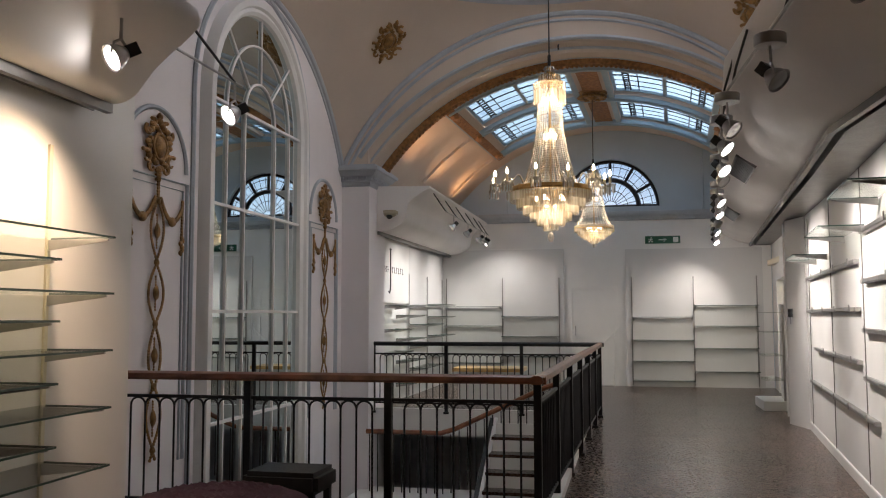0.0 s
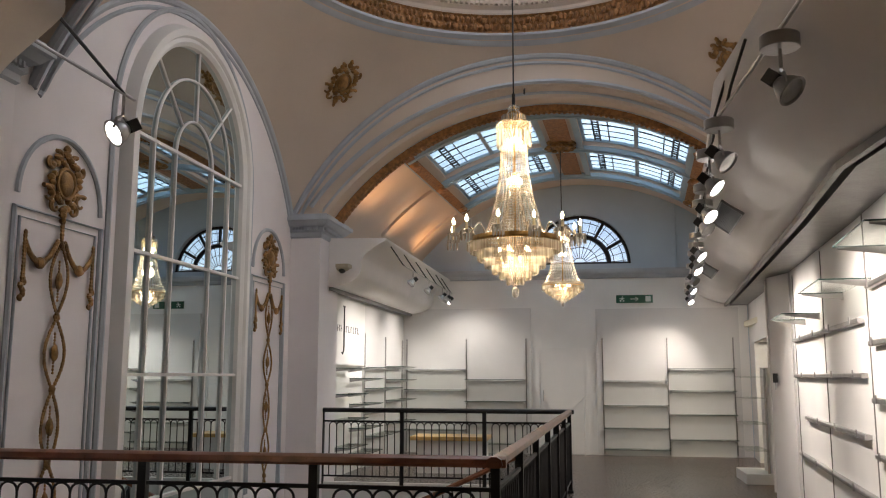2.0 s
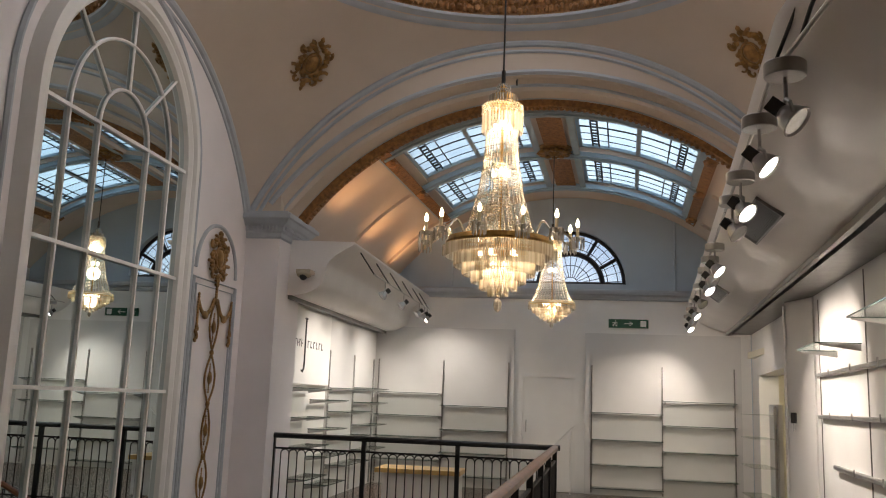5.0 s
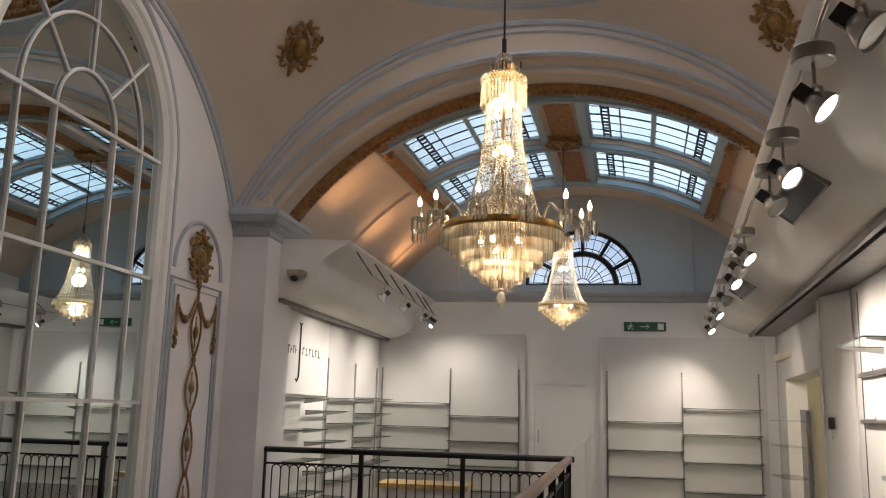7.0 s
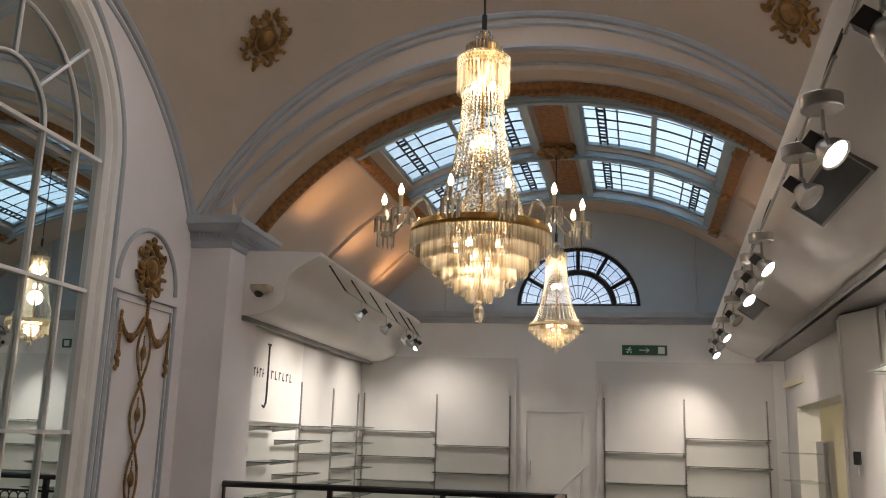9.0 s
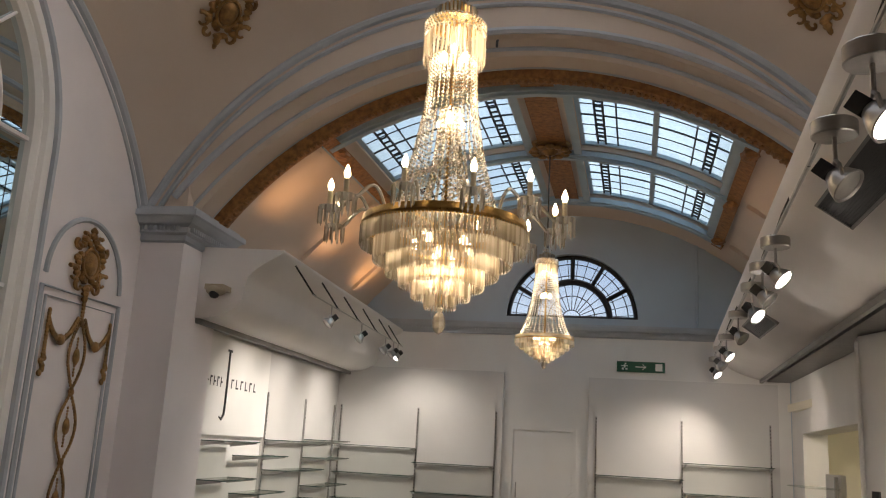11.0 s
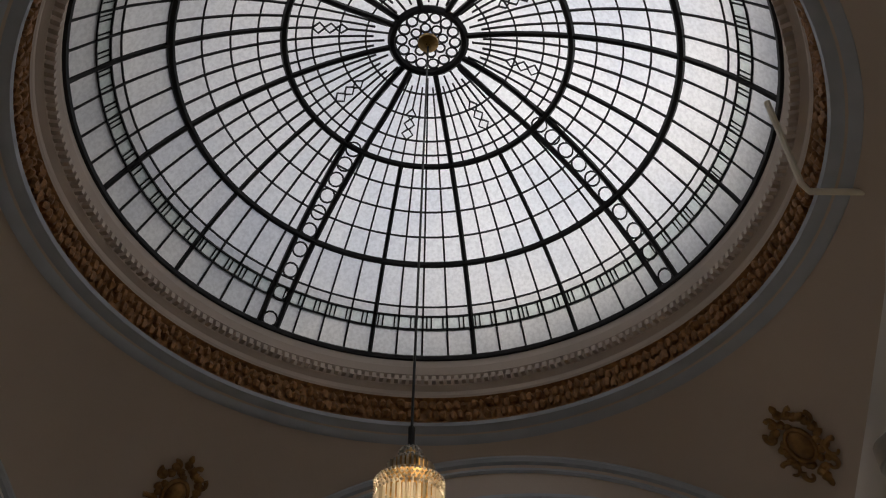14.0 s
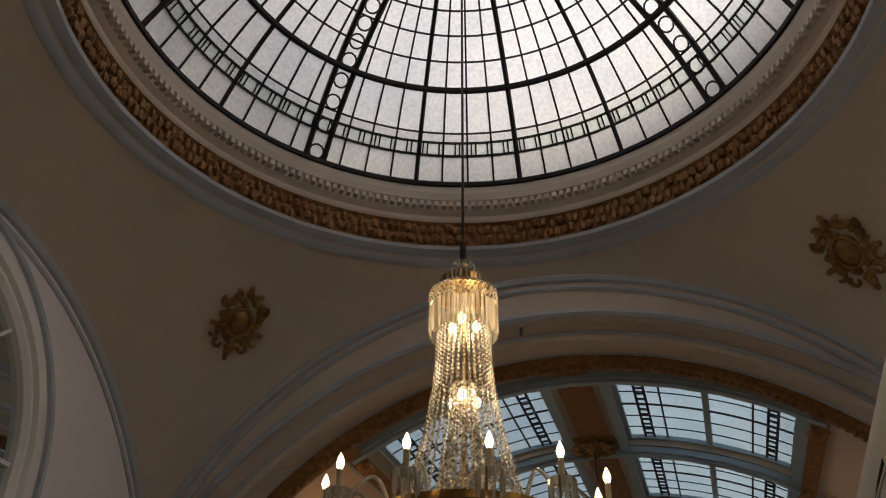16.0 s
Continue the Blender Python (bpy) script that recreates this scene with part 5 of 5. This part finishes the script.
for k in range(6):
    y = 0.78 + k * 0.13
    bm = B()
    box(bm, 0.0455, 0.048, y, y + 0.022, 0.50, 0.60)
    box(bm, 0.0455, 0.048, y + 0.023, y + 0.07, 0.50 if k % 2 else 0.58, 0.518 if k % 2 else 0.60)
    part("letter_bar", bm, M_INK, board)

unit = thing("shelving_panel", "white shop wall panel with slotted uprights below the curved bulkhead", "back panel", group="west wall panels")
bm = B()
box(bm, -4.119, -4.09, 16.72, YB - 0.1, 0.0, 2.72)
part("panel", bm, M_PANEL, unit)
for y in (16.74, 18.2, 19.6):
    upright(unit, -4.09, y, 0.02, 2.2, "y")
SIDE = lambda x, y, z: Matrix.Translation((x, y, z)) @ Matrix(((0, -1, 0, 0), (1, 0, 0, 0), (0, 0, 1, 0), (0, 0, 0, 1)))
for y0, y1, zs in ((14.85, 15.75, (1.60, 1.22, 0.85, 0.45)), (15.8, 16.7, (1.45, 1.05, 0.68, 0.3)), (16.76, 18.18, (1.63, 1.28, 0.9, 0.5)), (18.22, 19.4, (1.66, 1.42, 1.05, 0.65))):
    for z in zs:
        glass_shelf("glass_shelf", SIDE(-4.07, y0, z), y1 - y0, 0.33, "clear glass shelf with steel brackets under the sign board", "west wall shelves")

# security camera on the bulkhead's end
t = thing("security_camera", "beige dome security camera on the end of the bulkhead", "security camera", pose(-3.72, 14.16, 2.93))
bm = B()
blob(bm, (0, 0, 0.06), 0.10, 0.08, 0.06, 14, 8)
box(bm, -0.09, 0.09, -0.06, 0.14, 0.06, 0.11)
part("housing", bm, M_BEIGE, t, "", True)
bm = B()
blob(bm, (0, -0.03, 0.02), 0.05, 0.05, 0.045, 12, 8)
part("lens_dome", bm, M_BLACK, t, "dark lens dome", True)

# low platform with a wooden top beyond the far railing
t = thing("display_table", "low white display plinth with a honey coloured wooden top", "display table", pose(-2.55, 16.4, 0))
bm = B()
box(bm, -0.60, 0.60, -0.35, 0.35, 0.50, 0.56)
part("tabletop", bm, M_WOOD, t, "honey wood top")
bm = B()
box(bm, -0.5, 0.55, -0.3, 0.3, 0.0, 0.499)
part("plinth", bm, M_WHITE, t)

# ---- east side ----
def slat_rail(z, y0, y1):
    t = thing("hanging_rail", "grey steel shelf rail with clips on the white wall", "shelf rail", group="east wall rails")
    bm = B()
    prof = [(0.0, -0.018), (0.04, -0.02), (0.05, -0.012), (0.05, 0.012), (0.04, 0.02), (0.0, 0.016)]
    loft(bm, [[(xr(y) - d, y, z + q) for d, q in prof] for y in (y0, y1)], True, True)
    part("rail", bm, M_STEEL, t)
    y = y0 + 0.3
    while y < y1:
        bm = B()
        box(bm, xr(y) - 0.058, xr(y) - 0.0505, y - 0.012, y + 0.012, z - 0.02, z + 0.04)
        part("clip", bm, M_STEEL, t)
        y += 0.95


for z, y0, y1 in ((1.90, 9.3, 13.1), (1.50, 9.3, 13.1), (1.06, 9.3, 12.4), (0.64, 8.6, 13.0), (1.72, YBEND, 9.0), (1.33, YBEND, 9.0), (0.95, YBEND, 9.0), (2.12, YBEND, 9.0), (1.72, 5.2, 7.5), (1.33, 5.2, 7.5), (0.95, 5.2, 7.5)):
    slat_rail(z, y0, y1)
for y, w, z in ((10.0, 1.1, 2.16), (12.2, 1.0, 2.08), (8.3, 1.0, 2.30)):
    glass_shelf("glass_shelf", Matrix.Translation((xr(y) - 0.015, y, z)) @ pose(0, 0, 0, 0, 0, -95.03), w, 0.34, "clear glass shelf on steel arms against the white wall", "east wall shelves", False)
bm = B()
for y in (5.4, 7.2, 9.15, 11.1, 13.15):
    box(bm, xr(y) - 0.008, xr(y) + 0.01, y - 0.004, y + 0.004, 0.1, 2.66)
structure("trim_panel_joints", bm, M_SLOT, "thin dark joints between wall panels", "joint")
bm = B()
loft(bm, [[(xr(y) - d, y, z) for d, z in ((0.0, 0.0), (0.018, 0.0), (0.018, 0.09), (0.012, 0.1), (0.0, 0.1))] for y in (2.0, YBEND, 13.42)])
structure("baseboard", bm, M_WHITE, "white skirting along the shop wall", "baseboard")
bm = B()
tube(bm, [(xr(13.95) - 0.235, 13.93, 0.1), (xr(13.95) - 0.235, 13.93, 2.68)], 0.014, 6)
structure("trim_conduit", bm, M_WHITE, "white surface conduit up the slim pier", "conduit")
t = thing("wall_switch", "small dark key switch on the white pier", "switch", pose(xr(13.8) - 0.19, 13.72, 1.42, 0, 0, -50))
bm = B()
box(bm, -0.03, 0.03, -0.02, 0.0, 0, 0.11)
part("plate", bm, M_BLACK, t)
bm = B()
tube(bm, [(0, -0.012, 0), (0.01, -0.02, -0.09)], 0.008, 6)
part("key_fob", bm, M_STEEL, t)

unit = thing("display_stand", "narrow white display stand with glass shelves beside the passage", "display stand", pose(1.93, 15.55, 0))
bm = B()
box(bm, -0.15, 0.30, 0.0, 0.95, 0.0, 0.14)
part("plinth", bm, M_WHITE, unit)
bm = B()
box(bm, 0.20, 0.25, 0.05, 0.60, 0.14, 1.62)
part("back_panel", bm, M_WHITE, unit)
bm = B()
box(bm, 0.16, 0.19, 0.10, 0.14, 0.14, 1.60)
part("upright", bm, M_STEEL, unit)
for z in (1.48, 1.18, 0.82, 0.45):
    bm = B()
    box(bm, -0.12, 0.18, 0.02, 0.85, z, z + 0.012)
    part("glass_shelf", bm, M_SHELF, unit, "clear glass shelf")

# vents on the east bulkhead
def vent(y, size):
    """A grille lying on the bulkhead's face, centred at y."""
    h = rise(y)
    xx = Vector((0.088, 1, 0.018)).normalized()
    a, b = Vector((xr(y) - 0.935, y, 2.905 + h)), Vector((xr(y) - 0.80, y, 2.81 + h))
    up = (a - b).normalized()
    m = Matrix((xx, up, xx.cross(up))).transposed().to_4x4()
    nn = m.to_3x3().col[2]
    if nn.x > 0:
        m = Matrix((-xx, up, -xx.cross(up))).transposed().to_4x4()
        nn = -nn
    m.translation = (a + b) / 2 + nn * 0.016
    t = thing("air_vent", "square dark grille in the curved bulkhead", "vent", m, "bulkhead vents")
    s = size
    bm = B()
    for x0, x1, y0, y1 in ((-s, s, -0.105, -0.09), (-s, s, 0.09, 0.105), (-s, -s + 0.015, -0.09, 0.09), (s - 0.015, s, -0.09, 0.09)):
        box(bm, x0, x1, y0, y1, -0.012, 0.012)
    part("frame", bm, M_SLOT, t)
    bm = B()
    box(bm, -s + 0.015, s - 0.015, -0.09, 0.09, -0.006, -0.003)
    part("backing", bm, M_BLACK, t)
    for k in range(13):
        bm = B()
        q = -0.087 + 0.0135 * k
        box(bm, -s + 0.015, s - 0.015, q, q + 0.005, -0.003, 0.01)
        part("slat", bm, M_BLACK, t)


vent(10.3, 0.60)
vent(14.95, 0.60)

# ---- near west wall shelves ----
for zs, y0, y1 in (((1.83, 1.56, 1.29, 1.02, 0.75, 0.48), 3.2, 5.28), ((1.70, 1.43, 1.16, 0.89, 0.6), 2.6, 4.88)):
    for z in zs:
        glass_shelf("glass_shelf", SIDE(-2.975, y0, z), y1 - y0, 0.36, "clear glass shelf lit warm on the cream wall", "near wall shelves", False)
for y in (4.86, 5.26):
    bm = B()
    box(bm, -2.979, -2.965, y - 0.012, y + 0.012, 0.05, 2.3)
    solid("shelf_upright", bm, M_CREAM, "slim cream upright behind the glass shelves", "upright", group="near wall uprights")

# ---- seats by the near railing ----
t = thing("tufted_ottoman", "round plum velvet buttoned ottoman before the railing", "ottoman", pose(-2.5, 6.15, 0))
bm = B()
rows = []
for i in range(13):
    f = i / 12
    rows.append([])
    for k in range(48):
        a = math.tau * k / 48
        r = 0.52 * (1 - f) + 0.001
        dim = 0.018 * math.cos(a * 12 + (math.pi if i % 2 else 0)) * math.sin(f * math.pi)
        rows[-1].append((r * math.cos(a), r * math.sin(a), 0.40 + 0.07 * (1 - (1 - f) ** 3) + dim))
loft(bm, rows, True)
revolve(bm, [(0.50, 0.10), (0.53, 0.14), (0.54, 0.34), (0.52, 0.40)], 48)
part("cushion", bm, M_PURPLE, t, "", True)
for k in range(4):
    a = math.tau * (k + 0.5) / 4
    bm = B()
    tube(bm, [(0.36 * math.cos(a), 0.36 * math.sin(a), 0), (0.36 * math.cos(a), 0.36 * math.sin(a), 0.12)], [0.015, 0.025], 8)
    part("leg", bm, M_BLACK, t)
t = thing("leather_stool", "low black leather stool beside the ottoman", "stool", pose(-2.35, 6.88, 0))
bm = B()
box(bm, -0.25, 0.25, -0.2, 0.2, 0.34, 0.48)
bmesh.ops.bevel(bm, geom=bm.edges[:], offset=0.03, segments=2, affect="EDGES")
part("seat", bm, M_LEATHER, t, "", True)
for x in (-0.2, 0.2):
    for y in (-0.15, 0.15):
        bm = B()
        box(bm, x - 0.02, x + 0.02, y - 0.02, y + 0.02, 0, 0.35)
        part("leg", bm, M_BLACK, t)

# ---- stair in the well ----
stair = thing("staircase", "dark staircase going down with white risers and mahogany handrail", "staircase")
for k in range(18):
    z = -0.19 * (k + 1)
    y = 13.6 - 0.27 * k
    bm = B()
    box(bm, -2.05, WX1 - 0.05, y - 0.29, y, z - 0.04, z)
    part("tread", bm, M_FLOOR, stair, "dark tread")
    bm = B()
    box(bm, -2.03, WX1 - 0.06, y - 0.02, y - 0.002, z, z + 0.15)
    part("riser", bm, M_WHITE, stair, "white riser")
bm = B()
loft(bm, [[(x, 13.9, 0.0), (x, 13.9, -0.4), (x, 8.8, -3.5), (x, 8.8, -3.1)] for x in (-2.10, -2.05)], True, True)
part("stringer", bm, M_WHITE, stair, "white stringer")
bm = B()
tube(bm, [(-3.95, 13.75, -0.22), (-2.85, 13.75, -0.22), (-2.65, 13.75, -0.16), (-1.35, 13.75, 0.45), (-1.2, 13.75, 0.5)], 0.035, 8)
part("handrail", bm, M_RAIL, stair, "polished mahogany handrail", True)
for k in range(22):
    x = -3.9 + 0.12 * k
    z = -0.22 if x < -2.75 else -0.20 + (x + 2.7) * 0.47
    bm = B()
    tube(bm, [(x, 13.75, z - 0.85), (x, 13.75, z - 0.03)], 0.009, 5)
    part("baluster", bm, M_IRON, stair)
bm = B()
box(bm, -4.1, -2.1, 12.6, 14.15, -1.25, -1.08)
part("landing", bm, M_WHITE, stair, "white edged half landing")
bm = B()
loft(bm, [[(x, 13.9, 0.0), (x, 13.9, -0.4), (x, 8.8, -3.5), (x, 8.8, -3.1)] for x in (-2.16, -2.11)], True, True)
part("side_panel", bm, M_BLACK, stair, "dark side panel of the flight")
# pipe bracket by the drum
t = thing("wall_bracket", "thin cream bent bracket on the drum's edge", "bracket")
bm = B()
tube(bm, [(CX + 2.32, CY - 0.10, RING_Z + 0.52), (CX + 2.40, CY + 0.10, RING_Z - 0.08), (CX + 2.44, CY + 0.13, RING_Z - 0.13), (CX + 2.95, CY + 0.22, RING_Z - 0.13)], 0.022, 8)
part("rod", bm, M_CREAM, t)
bm = B()
tube(bm, [(-1.13, YF + 0.04, 5.37), (-1.13, YF - 0.03, 5.33), (-1.13, YF - 0.03, 5.27)], 0.012, 6)
solid("arch_hook", bm, M_BLACK, "small black hook on the face of the arch", "hook")
